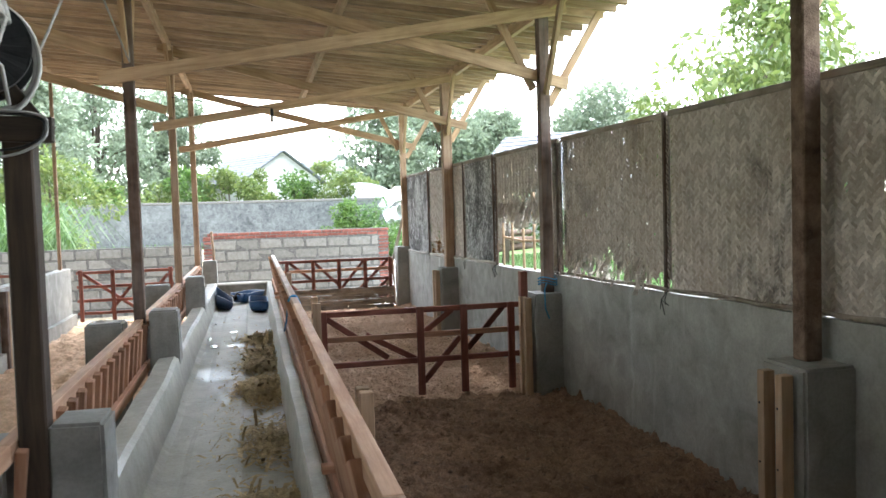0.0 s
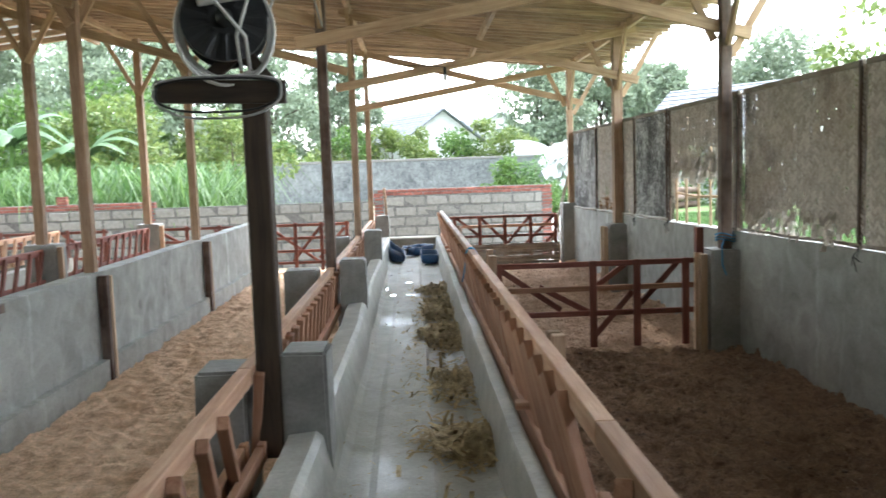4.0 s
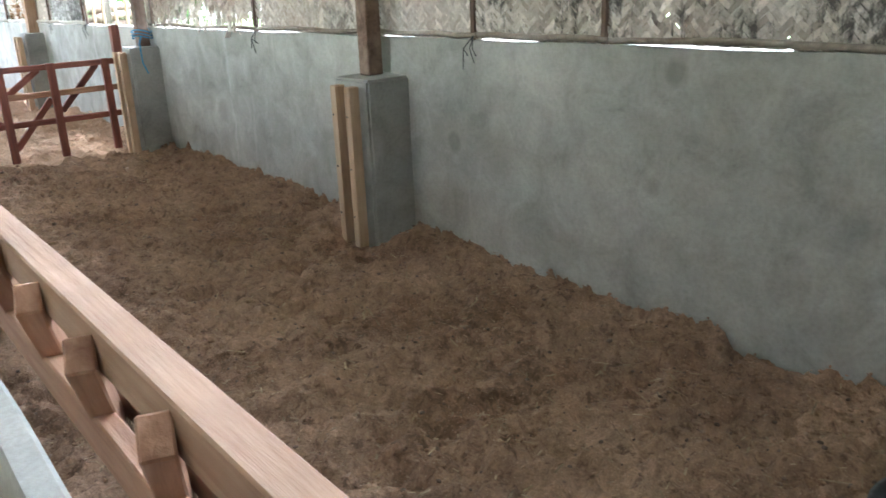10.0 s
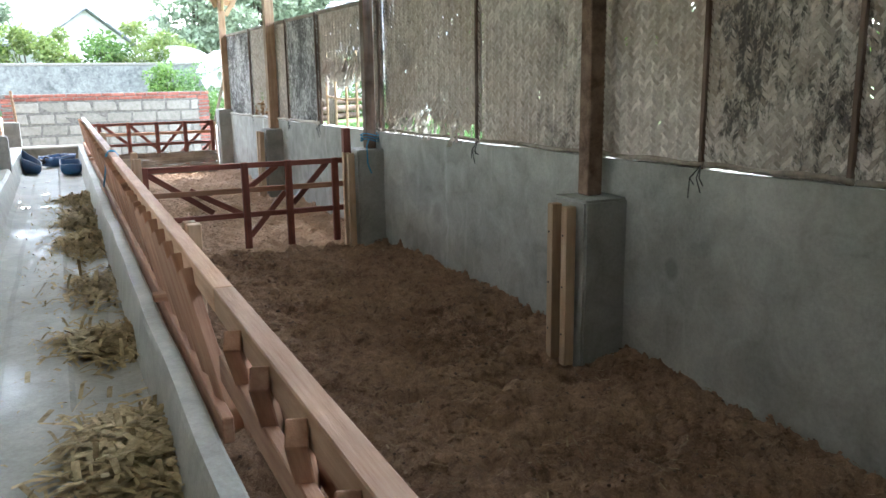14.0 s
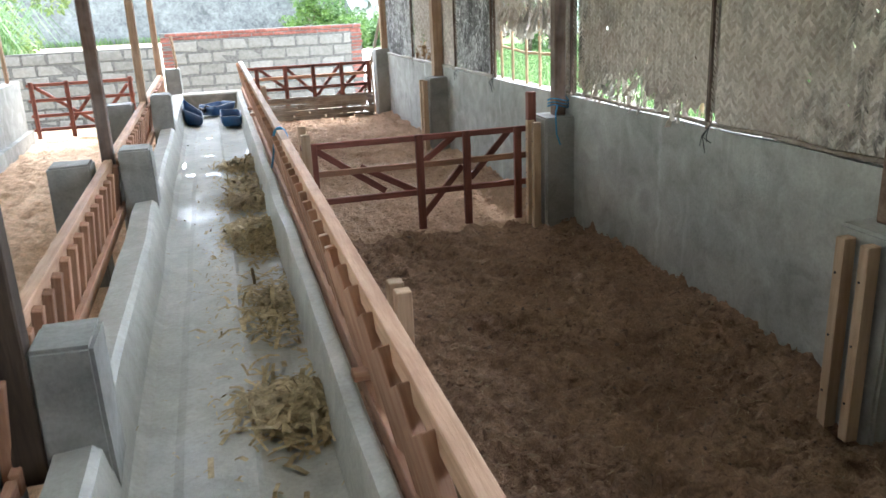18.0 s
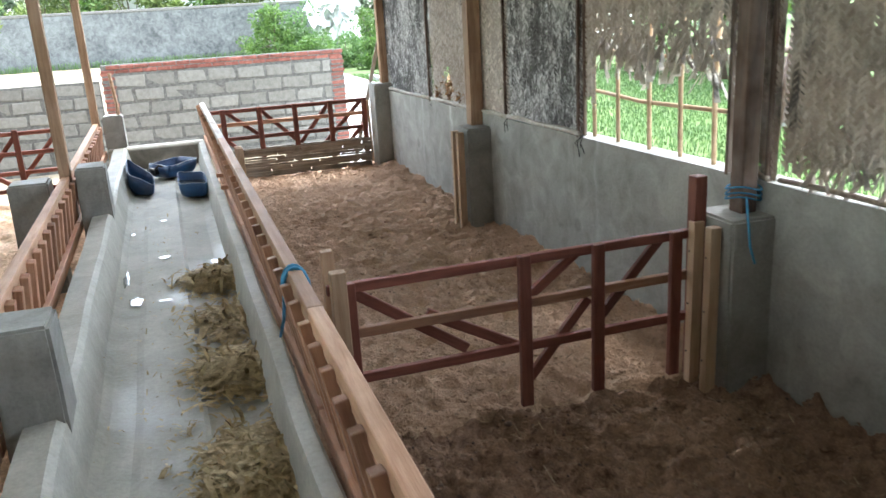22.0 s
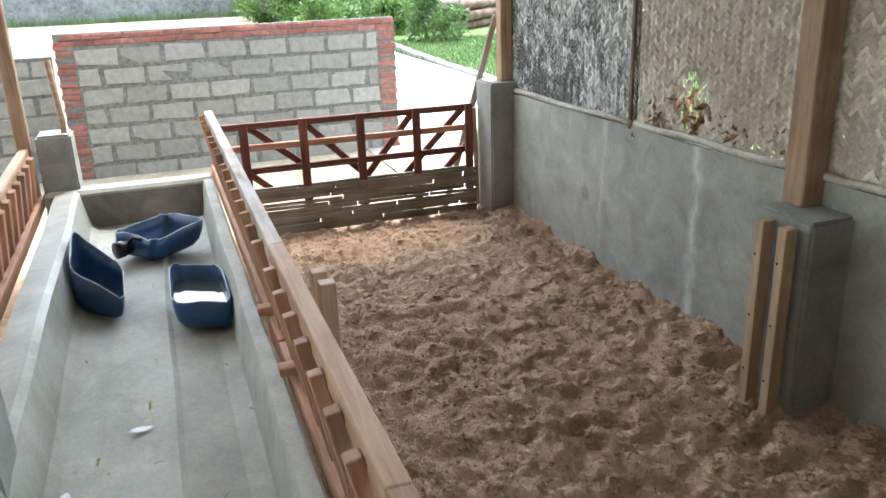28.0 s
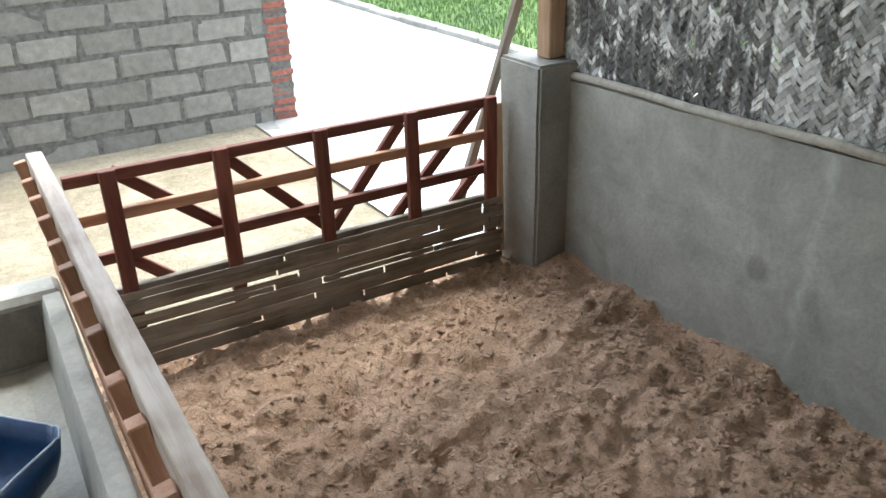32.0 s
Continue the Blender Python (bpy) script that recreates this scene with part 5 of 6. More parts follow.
# puddles on the trough floor, so shallow that the cement shows through
M_PUDDLE = mottled("shallow_water", (0.20, 0.195, 0.165), (0.28, 0.275, 0.24), 0.04, 4.0, 0.02, spec=0.6)
rng = np.random.default_rng(8)
for k, (px, py, rx_, ry_) in enumerate(((-0.72, -4.25, 0.03, 0.22), (-0.66, -4.68, 0.06, 0.10), (-0.50, -3.88, 0.07, 0.05), (-0.20, -4.06, 0.035, 0.09), (-0.71, -3.15, 0.02, 0.05), (-0.50, -2.84, 0.06, 0.02), (-0.5, -4.76, 0.05, 0.025))):
    pts = []
    for i in range(36):
        a = 2 * math.pi * i / 36
        f = 0.62 + 0.4 * noise.noise(Vector((math.cos(a) * 1.8, math.sin(a) * 1.8, k * 3.0)))
        x, y = px + rx_ * f * math.cos(a), py + ry_ * f * math.sin(a)
        pts.append((x, y, alley_z(px) + 0.011))
    tagged(put("puddle", mesh_of("puddle", pts, [tuple(range(36))], M_PUDDLE)), "small shining puddle on the trough floor", "puddle", "puddles")
# straw and clods on the pen bedding
rng = np.random.default_rng(12)
vs, fs = [], []
for i in range(4200):
    x, y = rng.uniform(0.05, 2.1), rng.uniform(-13.5, -0.05)
    l, w = rng.uniform(0.01, 0.055) * (1 if rng.random() > 0.06 else 2.5), rng.uniform(0.001, 0.0035)
    a = rng.uniform(0, math.pi)
    d = Vector((math.cos(a) * l / 2, math.sin(a) * l / 2, rng.uniform(-0.2, 0.2) * l))
    s = Vector((-math.sin(a) * w, math.cos(a) * w, 0))
    p = Vector((x, y, 0.014 * noise.fractal(Vector((x * 5, y * 5, 3.1)), 0.9, 2.1, 4) + banked(x, y) + 0.007))
    k = len(vs)
    vs += [p - d - s, p - d + s, p + d + s, p + d - s]
    fs.append((k, k + 1, k + 2, k + 3))
tagged(put("straw_litter", mesh_of("straw_litter", vs, fs, M_BROWNSTRAW)), "scattered brown straw stalks on the bedding", "straw", kind="stuff")
M_DUNG = mottled("droppings", (0.07, 0.045, 0.032), (0.20, 0.135, 0.10), 0.85, 30, 0.4, per="island")
ico = bmesh.new()
bmesh.ops.create_icosphere(ico, subdivisions=1, radius=1)
iv, jf = [v.co.copy() for v in ico.verts], [[v.index for v in f.verts] for f in ico.faces]
ico.free()
vs, fs = [], []
for i in range(1500):
    x, y = rng.uniform(0.05, 2.1), rng.uniform(-13.5, -6.2 if i % 6 else -0.05)
    r = rng.uniform(0.003, 0.008) * (1 if rng.random() > 0.05 else 2.0)
    p = Vector((x, y, 0.014 * noise.fractal(Vector((x * 5, y * 5, 3.1)), 0.9, 2.1, 4) + banked(x, y) + r * 0.4))
    k = len(vs)
    e = Vector((rng.uniform(0.7, 1.5), rng.uniform(0.7, 1.5), 0.7)) * r
    vs += [p + Vector((q.x * e.x, q.y * e.y, q.z * e.z)) for q in iv]
    fs += [[a + k for a in f] for f in jf]
tagged(put("droppings", mesh_of("droppings", vs, fs, M_DUNG)), "dark droppings and clods on the bedding", "droppings", kind="stuff")

def bed_z(x, y):
    return 0.014 * noise.fractal(Vector((x * 5, y * 5, 3.1)), 0.9, 2.1, 4) + banked(x, y)


def clods(y0, y1, n, mat, label):
    vs, fs = [], []
    for i in range(n):
        x, y = 2.12 - abs(rng.normal(0, 0.35)) if i % 3 == 0 else rng.uniform(0.04, 2.1), rng.uniform(y0, y1)
        if not 0.03 < x < 2.12:
            continue
        r = rng.uniform(0.002, 0.0085) * (1 if rng.random() > 0.09 else 2.1)
        p = Vector((x, y, bed_z(x, y) + r * 0.25))
        k = len(vs)
        e = Vector((rng.uniform(0.6, 1.7), rng.uniform(0.6, 1.7), rng.uniform(0.5, 0.9))) * r
        vs += [p + Vector((q.x * e.x, q.y * e.y, q.z * e.z)) for q in iv]
        fs += [[a + k for a in f] for f in jf]
    tagged(put("sawdust_clods", mesh_of("sawdust_clods", vs, fs, mat)), label, "sawdust", kind="stuff")


def shavings(y0, y1, n, mat, label):
    vs, fs = [], []
    for i in range(n):
        x, y = rng.uniform(0.02, 2.08), rng.uniform(y0, y1)
        l, w = rng.uniform(0.006, 0.022), rng.uniform(0.0015, 0.006)
        a, b = rng.uniform(0, 2 * math.pi), rng.uniform(-0.25, 0.45)
        d = Vector((math.cos(a) * math.cos(b), math.sin(a) * math.cos(b), math.sin(b))) * l
        sd = Vector((-math.sin(a), math.cos(a), rng.uniform(-0.6, 0.6))) * w
        p = Vector((x, y, bed_z(x, y) + 0.002))
        k = len(vs)
        vs += [p - sd, p + sd, p + d + sd * 0.7, p + d - sd * 0.7]
        fs.append((k, k + 1, k + 2, k + 3))
    tagged(put("wood_shavings", mesh_of("wood_shavings", vs, fs, mat)), label, "wood shavings", kind="stuff")


M_SHAVE = mottled("pale_shaving", (0.24, 0.16, 0.105), (0.56, 0.41, 0.295), 0.9, 30, 0.2, per="island")
M_DARKSHAVE = mottled("brown_shaving", (0.12, 0.07, 0.045), (0.36, 0.245, 0.17), 0.9, 30, 0.2, per="island")
clods(-13.5, -6.2, 12000, M_BED, "loose brown clods of damp sawdust")
clods(-6.2, 0.0, 18000, M_FRONTBED, "loose pale brown clods of sawdust")
shavings(-13.5, -6.2, 2500, M_DARKSHAVE, "fine brown shavings over the trampled bedding")
shavings(-6.2, 0.0, 14000, M_SHAVE, "fine pale shavings over the front bedding")

# far side: plastered boundary wall, houses, greenhouse
slab_y = 36.0
M_STAINED = cement("stained_plaster", (0.055, 0.06, 0.06), (0.18, 0.19, 0.185), relief=0.8)
w = tagged(box("wall_boundary", M_STAINED, (-14.0, slab_y, -0.5), (9.0, slab_y + 0.2, 2.18), c=0.02), "old stained grey boundary wall", "wall", kind="structure")
put("coping", mesh_of("coping", *chamfer_box(23.0, 0.26, 0.14, 0.02), M_MORTAR), pose(-2.5, slab_y + 0.1, 2.25), w, "blackened coping")
M_TILE = mottled("roof_tile", (0.10, 0.11, 0.12), (0.20, 0.21, 0.22), 0.75, 3, 0.4)
M_HOUSE = mottled("house_paint", (0.62, 0.62, 0.60), (0.78, 0.78, 0.76), 0.85, 1.0, 0.1)
M_GLASS = mottled("dark_glass", (0.02, 0.025, 0.03), (0.04, 0.045, 0.05), 0.1, 1.0, 0.0)


def house(x, y, w, d, h, rise, label, rz=0, gable_y=True):
    t = thing("house", x, y, -0.4, label, "house", "houses", rz=rz)
    m = pose(x, y, -0.4, 0, 0, rz)
    hw, hd = w / 2, d / 2
    v = [(-hw, -hd, 0), (hw, -hd, 0), (hw, hd, 0), (-hw, hd, 0), (-hw, -hd, h), (hw, -hd, h), (hw, hd, h), (-hw, hd, h), (0, -hd, h + rise), (0, hd, h + rise)]
    f = [(0, 1, 5, 8, 4), (1, 2, 6, 5), (2, 3, 7, 9, 6), (3, 0, 4, 7)]
    put("wall", mesh_of("wall", v, f, M_HOUSE), m, t)
    for s in (-1, 1):
        L = math.hypot(hw + 0.5, rise * (hw + 0.5) / hw)
        a = math.degrees(math.atan2(rise, hw))
        rv, rf = chamfer_box(L, d + 1.0, 0.14, 0.02)
        mm = m @ pose(s * (hw + 0.5) / 2, 0, h + rise / 2 - rise * 0.25 / hw + 0.06, 0, s * a, 0)
        roof_ = put("roof", mesh_of("roof", rv, rf, M_TILE), mm, t)
        for k in range(12):
            bx = -L / 2 + L * (k + 0.5) / 12
            put("tile_course", mesh_of("tile_course", *chamfer_box(0.06, d + 1.0, 0.05, 0.01), M_TILE), mm @ pose(bx, 0, 0.075), roof_)
    for wx in (-hw * 0.5, hw * 0.45):
        wi = put("window", mesh_of("window", *chamfer_box(1.2, 0.12, 1.2, 0.02), M_TILE), m @ pose(wx, -hd, h * 0.55), t)
        put("pane", mesh_of("pane", *chamfer_box(1.0, 0.05, 1.0, 0.01), M_GLASS), m @ pose(wx, -hd - 0.06, h * 0.55), wi)
    return t


house(0.2, 62, 7.5, 9, 4.7, 2.5, "white gabled house with a grey tiled roof", rz=28)
house(7.0, 72, 9, 8, 4.9, 2.6, "pale house with a grey tiled roof", rz=20)
house(16.3, 27, 7, 8, 3.2, 2.4, "house with a grey tiled roof", rz=40)
# translucent greenhouse
M_FILM = mottled("plastic_film", (0.72, 0.74, 0.74), (0.85, 0.86, 0.86), 0.35, 2.0, 0.2)
t = thing("greenhouse", 5.6, 39.5, -0.4, "white plastic-film greenhouse with a curved roof", "greenhouse")
vs, fs = [], []
N = 14
for j in range(2):
    for i in range(N + 1):
        a = math.pi * i / N
        vs.append((6.2 - 2.35 * math.cos(a), 38.0 + 5 * j, 2.1 + 1.2 * math.sin(a)))
for i in range(N):
    fs.append((i, i + 1, N + 2 + i, N + 1 + i))
fs.append(tuple(range(N + 1)))
put("film", mesh_of("film", vs, fs, M_FILM), None, t)
for x in (3.9, 6.2, 8.5):
    beam("leg", M_BAMBOO, (x, 38.05, -0.4), (x, 38.05, 2.1), 0.06, 0.06, t)
for k in range(5):
    a = math.pi * (k + 0.5) / 5
    beam("rib", M_BAMBOO, (6.2 - 2.36 * math.cos(a), 37.99, 2.1 + 1.21 * math.sin(a)), (6.2 - 2.36 * math.cos(a), 43, 2.1 + 1.21 * math.sin(a)), 0.03, 0.03, t)

t = thing("plastic_drape", 8.6, 32.0, 0.0, "torn white plastic film draped on poles", "plastic film")
put("film", leaves_mesh("film", [(7.7, 32, 1.9), (8.3, 32.2, 2.3), (8.2, 32, 1.2), (7.6, 31.8, 2.4)], [0.9, 0.9, 0.8, 0.6], 160, 0.9, M_FILM, 9, droop=1.8, aspect=1.5), None, t)
for x in (7.3, 8.2, 9.1):
    beam("pole", M_BAMBOO, (x, 32.1, -0.4), (x, 32.1, 2.9), 0.05, 0.05, t)

# kerb of the path
k_ = thing("kerb", 5.4, 8.0, -0.4, "low pale concrete kerb beside the path", "kerb", kind="structure")
for y in range(0, 16):
    box("kerb_stone", M_PILLAR, (5.46 + 0.0045 * max(0, y - 6) ** 2, 0.6 + y * 1.0, -0.45), (5.63 + 0.0045 * max(0, y - 6) ** 2, 1.585 + y * 1.0, -0.275 - 0.012 * (y % 3 == 1)), k_, c=0.02)


# plants
M_LEAF_Y = leafy("leaf_yellow_green", (0.08, 0.13, 0.03), (0.20, 0.25, 0.075))
M_LEAF = leafy("leaf_green", (0.045, 0.10, 0.02), (0.13, 0.22, 0.05))
# far foliage: distance haze is mixed into this pale grey-green
M_LEAF_HAZY = leafy("leaf_hazy_green", (0.16, 0.21, 0.14), (0.29, 0.345, 0.235))
M_BLADE = leafy("grass_blade", (0.05, 0.112, 0.03), (0.14, 0.23, 0.075))
M_BANANA = leafy("banana_leaf", (0.05, 0.11, 0.04), (0.13, 0.21, 0.10))
M_TRUNK = wood("tree_bark", (0.06, 0.045, 0.035), (0.16, 0.13, 0.10), rough=0.9)


def tree(name, x, y, h, r, mat, seed, leaf, count, label, z=-0.4, low=0.35, clumps=26, droop=0.3, category="tree"):
    rng = np.random.default_rng(seed)
    t = thing(name, x, y, z, label, category, "trees")
    tr = 0.03 * h ** 1.1 * 0.5 + 0.02
    pts = [(x + 0.02 * h * math.sin(k * 1.3 + seed) * k / 5, y + 0.02 * h * math.cos(k * 1.7 + seed) * k / 5, z + h * 0.8 * k / 5) for k in range(6)]
    trunk = tube("trunk", M_TRUNK, pts, tr, t, taper=0.3)
    centres, radii = [], []
    for k in range(clumps):
        a, f = rng.uniform(0, 2 * math.pi), rng.uniform(low, 1.0)
        prof = math.sin(math.pi * min(1, (f - low) / (1.02 - low) * 0.8 + 0.18)) ** 0.7
        rr = r * prof * rng.uniform(0.35, 0.95)
        cc = (x + rr * math.cos(a), y + rr * math.sin(a), z + h * f * 0.95)
        centres.append(cc)
        radii.append(r * rng.uniform(0.18, 0.42))
    for k in range(0, clumps, 4):
        cc = Vector(centres[k])
        s = Vector((x, y, z + h * (low * 0.8 + 0.3 * rng.random() * (1 - low))))
        tube("limb", M_TRUNK, [s, (s + cc) / 2 + Vector((0, 0, 0.05 * h)), cc], tr * 0.4, trunk, taper=0.3, sides=6)
    put("crown", leaves_mesh("crown", centres, radii, count, leaf, mat, seed, droop), None, t)
    return t


rng = np.random.default_rng(3)
# hedge of yellow-green shrubs behind the boundary wall
for k in range(15):
    x = -22 + k * 2.0 + rng.uniform(-0.5, 0.5)
    tree("shrub", x, 38.6 + rng.uniform(-0.8, 1.5), rng.uniform(3.6, 5.2), rng.uniform(1.6, 2.3), M_LEAF_Y if k % 3 else M_LEAF, 100 + k, 0.26, 3200, "dense yellow-green shrub behind the boundary wall", low=0.1, clumps=24, category="shrub")
# nearer shrubs and trees at the left
for k, (x, y, h, r, m_) in enumerate(((-9.5, 12.5, 4.2, 2.2, M_LEAF_Y), (-12.5, 13.5, 4.6, 2.4, M_LEAF), (-15.5, 12.0, 4.8, 2.4, M_LEAF), (-7.0, 18.0, 4.2, 2.0, M_LEAF_Y), (-11.0, 19.0, 6.0, 2.6, M_LEAF), (-18.5, 15.0, 5.2, 2.6, M_LEAF), (-22, 10, 6, 3, M_LEAF), (-24, 4, 6, 3, M_LEAF))):
    tree("shrub", x, y, h, r, m_, 140 + k, 0.2, 6000, "leafy green shrub beyond the yard", low=0.1, clumps=30, category="shrub")
# tall trees in the distance, with haze put into their leaf colour
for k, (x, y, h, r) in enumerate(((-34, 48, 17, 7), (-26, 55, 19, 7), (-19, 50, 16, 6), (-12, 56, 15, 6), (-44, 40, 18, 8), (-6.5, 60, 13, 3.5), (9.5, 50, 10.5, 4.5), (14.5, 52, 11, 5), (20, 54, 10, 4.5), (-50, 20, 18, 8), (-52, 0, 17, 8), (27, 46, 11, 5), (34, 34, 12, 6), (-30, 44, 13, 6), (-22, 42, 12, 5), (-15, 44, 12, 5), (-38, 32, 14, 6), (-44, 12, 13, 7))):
    tree("tree", x, y, h, r, M_LEAF_HAZY, 170 + k, 0.40, 17000, "tall broad green tree far behind the yard", low=0.1, clumps=48)
# trees outside the right-hand wall
tree("tree", 13.5, 7.2, 7.6, 3.3, M_LEAF_Y, 201, 0.26, 9500, "tall yellow-green tree with drooping leaves outside the barn", droop=1.4, low=0.3, clumps=42)
tree("tree", 15.0, 11.5, 6.4, 2.6, M_LEAF, 202, 0.26, 6000, "leafy green tree outside the barn", droop=1.0, low=0.3, clumps=34)
tree("tree", 17.5, 2.0, 7.5, 3.2, M_LEAF_Y, 203, 0.26, 7000, "leafy green tree outside the barn", droop=1.2, low=0.3, clumps=34)
tree("tree", 20.5, -6.0, 7.0, 3.5, M_LEAF, 204, 0.3, 6000, "leafy green tree outside the barn", low=0.25, clumps=34)
tree("shrub", 4.3, 26.5, 2.3, 1.1, M_LEAF, 205, 0.16, 3800, "bright green shrub before the boundary wall", low=0.1, clumps=22, category="shrub")
for k, (x, y, h, r) in enumerate(((5.6, 27, 2.4, 1.5), (8.0, 24, 2.2, 1.5), (7.5, 17.5, 1.3, 1.0), (12.2, 24.5, 2.6, 1.6), (11, 15, 1.7, 1.4), (4.8, 20.5, 1.2, 0.8), (12.5, 11, 1.6, 1.3), (4.6, 31.5, 1.6, 1.3), (6.4, 22.5, 1.2, 1.0), (7.2, 20.5, 1.0, 0.9))):
    tree("bush", x, y, h, r, M_LEAF if k % 2 else M_BLADE, 220 + k, 0.15, 2600, "low bright green bush beside the path", low=0.05, clumps=18, category="bush")


def blades(name, n, area, h, w, mat, seed, label, category="grass", lean=0.5, z=-0.4, tip=0.86):
    rng = np.random.default_rng(seed)
    x = rng.uniform(area[0], area[1], n)
    y = rng.uniform(area[2], area[3], n)
    a = rng.uniform(0, 2 * math.pi, n)
    hh = h * rng.uniform(0.45, 1.2, n)
    l = lean * hh * rng.uniform(0.3, 1.3, n)
    ww = w * rng.uniform(0.6, 1.3, n)
    dx, dy, sx, sy = np.cos(a), np.sin(a), -np.sin(a), np.cos(a)
    rows = []
    for f, k, wf in ((0.0, 0.0, 1.0), (0.6, 0.22, 0.9), (0.85, 0.62, 0.6), (tip, 1.0, 0.05)):
        for s in (-1, 1):
            rows.append(np.stack([x + dx * l * k + s * sx * ww * wf, y + dy * l * k + s * sy * ww * wf, z + hh * f], 1))
    v = np.stack(rows, 1).reshape(-1, 3)
    base = (np.arange(n) * 8)[:, None]
    f = np.concatenate([base + np.array([q]) for q in ((0, 1, 3, 2), (2, 3, 5, 4), (4, 5, 7, 6))], 1).reshape(-1, 4)
    me = bpy.data.meshes.new(name)
    me.from_pydata(v.tolist(), [], f.tolist())
    me.materials.append(mat)
    return tagged(put(name, me), label, category, kind="stuff")


blades("grass", 34000, (2.5, 9.0, -9.5, 0.0), 0.075, 0.006, M_BLADE, 41, "short bright green grass outside the barn")
blades("grass", 46000, (5.5, 13.0, 0.0, 18.0), 0.085, 0.008, M_BLADE, 42, "bright green grass beside the path")
blades("tall_grass", 2600, (-11.5, -4.6, 4.9, 9.5), 2.3, 0.028, M_BLADE, 43, "tall arching fodder grass behind the block wall", lean=0.7, tip=0.5)
blades("weeds", 1800, (-14.0, 4.0, 35.0, 35.9), 0.4, 0.012, M_BLADE, 44, "weeds along the foot of the boundary wall")


# banana plants
def banana(x, y, h, seed):
    rng = np.random.default_rng(seed)
    t = thing("banana_plant", x, y, -0.4, "banana plant with broad ragged green leaves", "banana plant", "banana plants")
    tube("stem", M_LEAF, [(x, y, -0.4), (x + 0.05, y, h * 0.35), (x + 0.1, y, h * 0.6)], 0.13, t, taper=0.5, sides=10)
    for k in range(9):
        a = k * 2.4 + rng.uniform(-0.3, 0.3)
        L = rng.uniform(1.4, 2.2)
        up = rng.uniform(0.7, 1.5)
        vs, fs = [], []
        n = 16
        for i in range(n + 1):
            f = i / n
            d = L * f * 0.85
            z = h * 0.58 + L * (up * f - 0.95 * f * f)
            wd = 0.24 * math.sin(math.pi * min(1, f * 0.93 + 0.05)) ** 0.6
            cx, cy = x + 0.1 + math.cos(a) * d, y + math.sin(a) * d
            rag = 1 - 0.35 * (i % 3 == 0) * rng.random()
            for s in (-1, 0, 1):
                vs.append((cx - math.sin(a) * wd * s * rag, cy + math.cos(a) * wd * s * rag, z - 0.12 * abs(s) * wd / 0.3))
        for i in range(n):
            for s in range(2):
                q = i * 3 + s
                fs.append((q, q + 1, q + 4, q + 3))
        put("leaf", mesh_of("leaf", vs, fs, M_BANANA, True), None, t)


for k, (x, y, h) in enumerate(((-13.0, 9.0, 5.0), (-11.4, 10.2, 4.4), (-15.0, 7.6, 5.2), (-16.8, 9.5, 4.6), (-9.8, 11.0, 3.8), (-18.5, 6.0, 5.0))):
    banana(x, y, h, 300 + k)

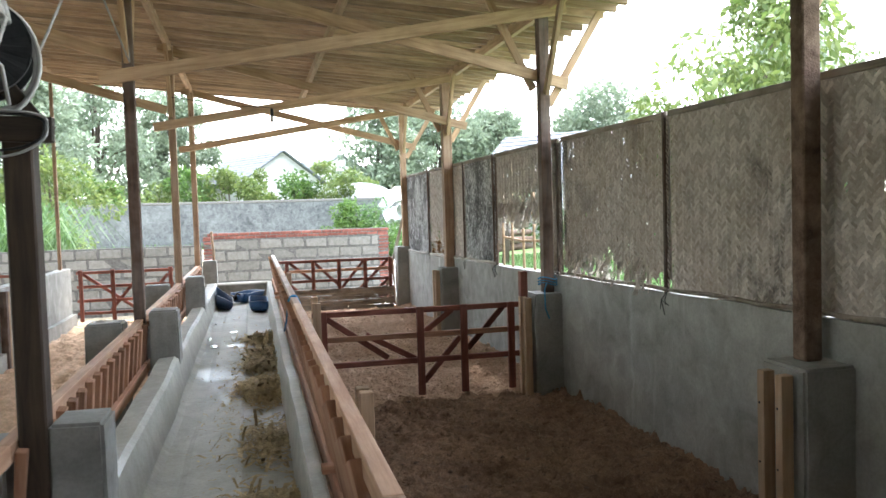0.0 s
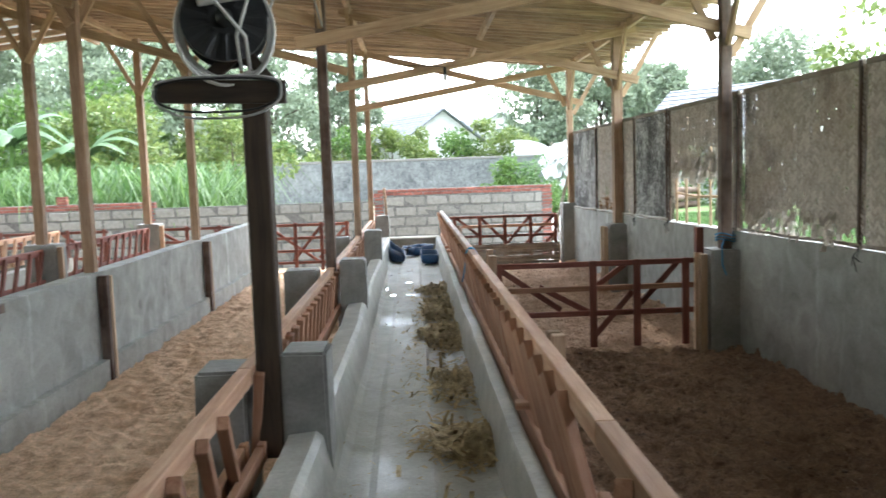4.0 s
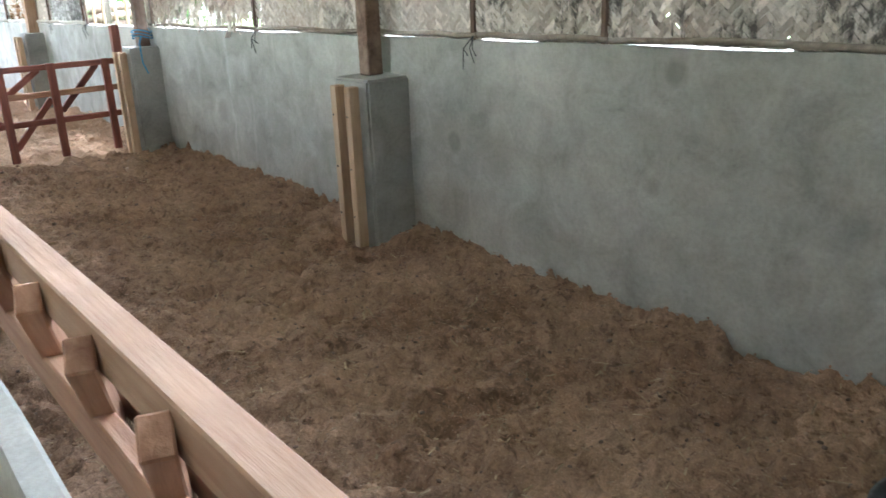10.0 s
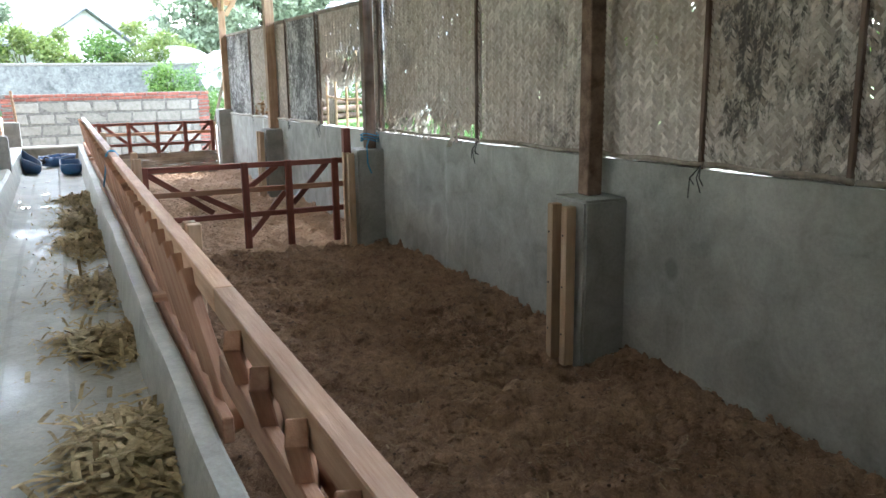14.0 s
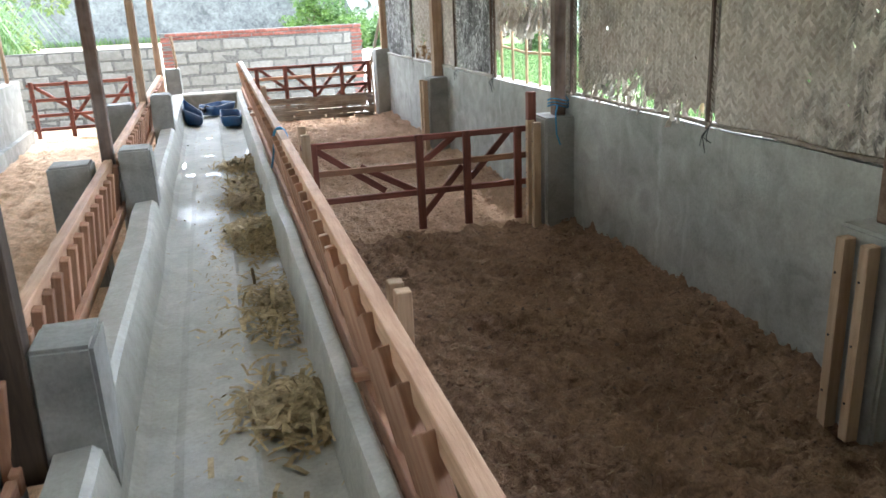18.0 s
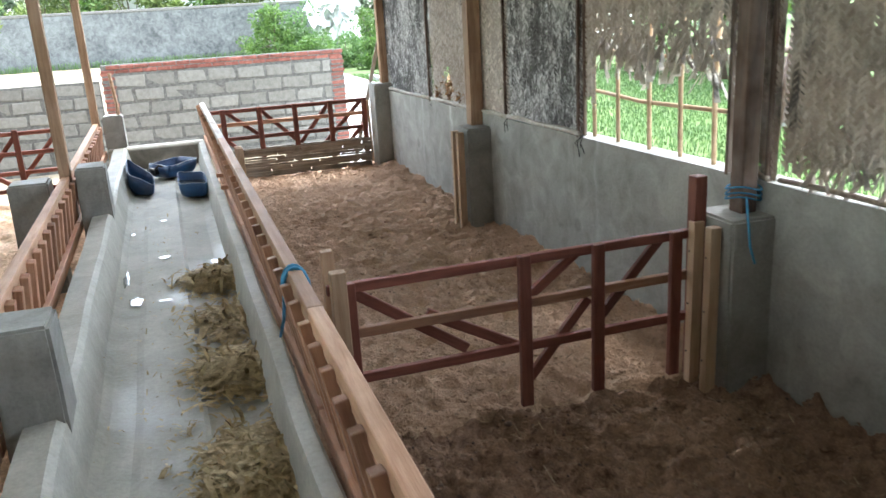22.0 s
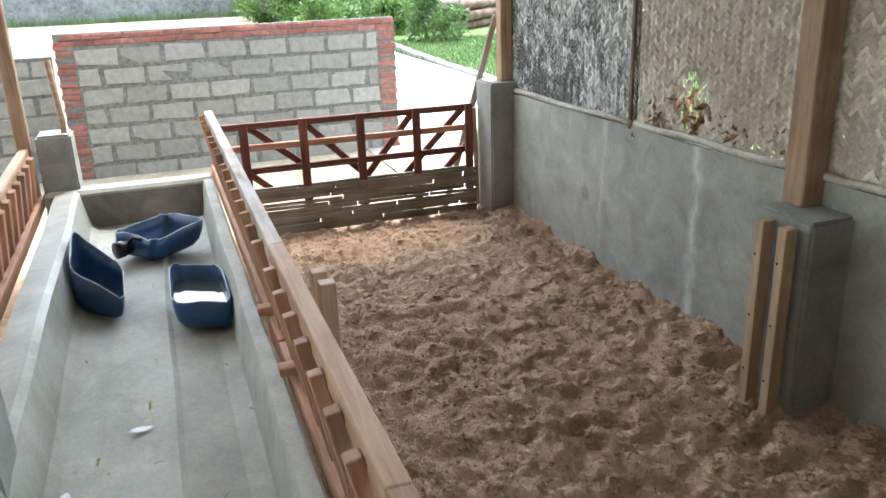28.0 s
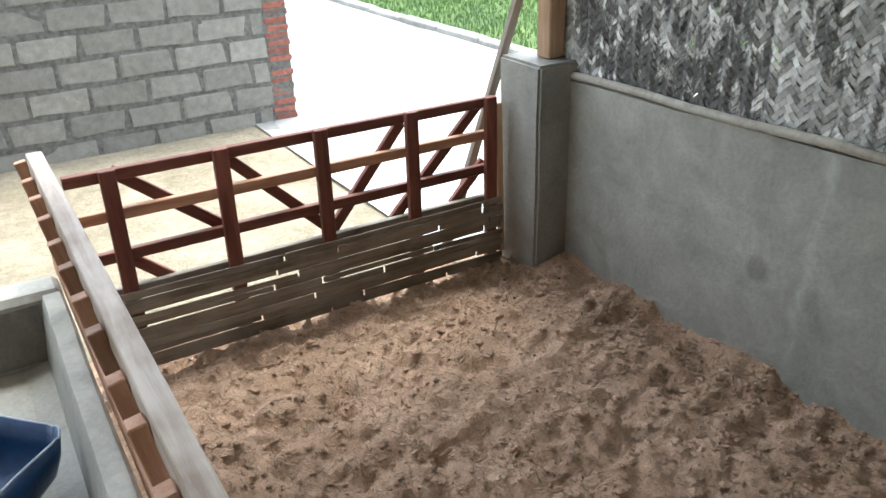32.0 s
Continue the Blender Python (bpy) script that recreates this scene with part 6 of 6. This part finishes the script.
# bamboo screens and a pale sack at the far left corner
for x, y, rz, h in ((-10.9, 2.4, 8, 1.45), (-12.2, 2.6, 4, 1.35), (-9.5, 2.6, -14, 1.65)):
    t = thing("bamboo_screen", x, y, -0.4, "leaning brown woven bamboo screen", "screen", "bamboo screens", rz=rz)
    m = pose(x, y, -0.4, -6, 0, rz)
    put("weave", mesh_of("weave", *chamfer_box(1.1, 0.02, h, 0.005), M_POST), m @ pose(0, 0, 0.2 + h / 2), t)
    for k in range(5):
        put("stake", mesh_of("stake", *chamfer_box(0.03, 0.03, h + 0.3, 0.006), M_BAMBOO), m @ pose(-0.5 + 0.25 * k, -0.028, 0.15 + h / 2), t)
    for k in range(4):
        put("lath", mesh_of("lath", *chamfer_box(1.15, 0.02, 0.03, 0.005), M_BAMBOO), m @ pose(0, -0.054, 0.3 + k * h / 3.6), t)
t = thing("sack", -10.0, 2.9, 0.6, "pale plastic sack hanging over the wall end", "sack")
put("sack_body", leaves_mesh("sack_body", [(-10.0, 2.95, 0.75), (-10.02, 2.9, 1.0)], [0.16, 0.12], 160, 0.2, M_WHITE, 7, droop=1.5, aspect=1.3), None, t)

# clutter outside the right-hand opening
t = thing("pole_stack", 7.6, -1.2, -0.4, "weathered poles and grey sheets leaning in the grass", "poles")
for k in range(7):
    tube("pole", M_POST if k % 2 else M_BARK, [(6.6 + 0.4 * k, -0.6 + 0.2 * (k % 3), -0.4), (6.75 + 0.38 * k, -0.3, 1.2 + 0.2 * (k % 2))], 0.04, t)
tube("pole", M_BARK, [(6.3, -0.5, 0.9), (9.5, -0.3, 1.0)], 0.04, t)
put("sheet", mesh_of("sheet", *chamfer_box(2.2, 0.05, 0.9, 0.01), M_BARK), pose(8.2, 0.1, 0.35, -12, 0, 6), t)
put("sheet", mesh_of("sheet", *chamfer_box(1.2, 0.05, 0.7, 0.01), M_OLDWALL), pose(8.9, 0.9, 0.0, -15, 0, -8), t)
t = thing("timber_pile", 10.0, 21.5, -0.4, "pile of grey weathered logs lying in the grass", "timber pile")
for k in range(14):
    row, i = divmod(k, 5)
    lx = 9.2 + 0.36 * i + 0.18 * row
    tube("log", M_BARK, [(lx - 1.1, 20.4 + 0.1 * (k % 3), -0.27 + 0.3 * row), (lx + 0.1, 21.5, -0.25 + 0.31 * row), (lx + 1.3, 22.5 + 0.12 * (k % 2), -0.26 + 0.3 * row)], 0.16, t, sides=10, taper=0.8)
for x, y in ((7.93, 13.6), (9.3, 13.0)):
    tagged(tube("tree_stump", M_TRUNK, [(x, y, -0.4), (x + 0.05, y, 0.6), (x, y, 2.6)], 0.13, taper=0.8), "dark bare trunk standing in the grass", "trunk")
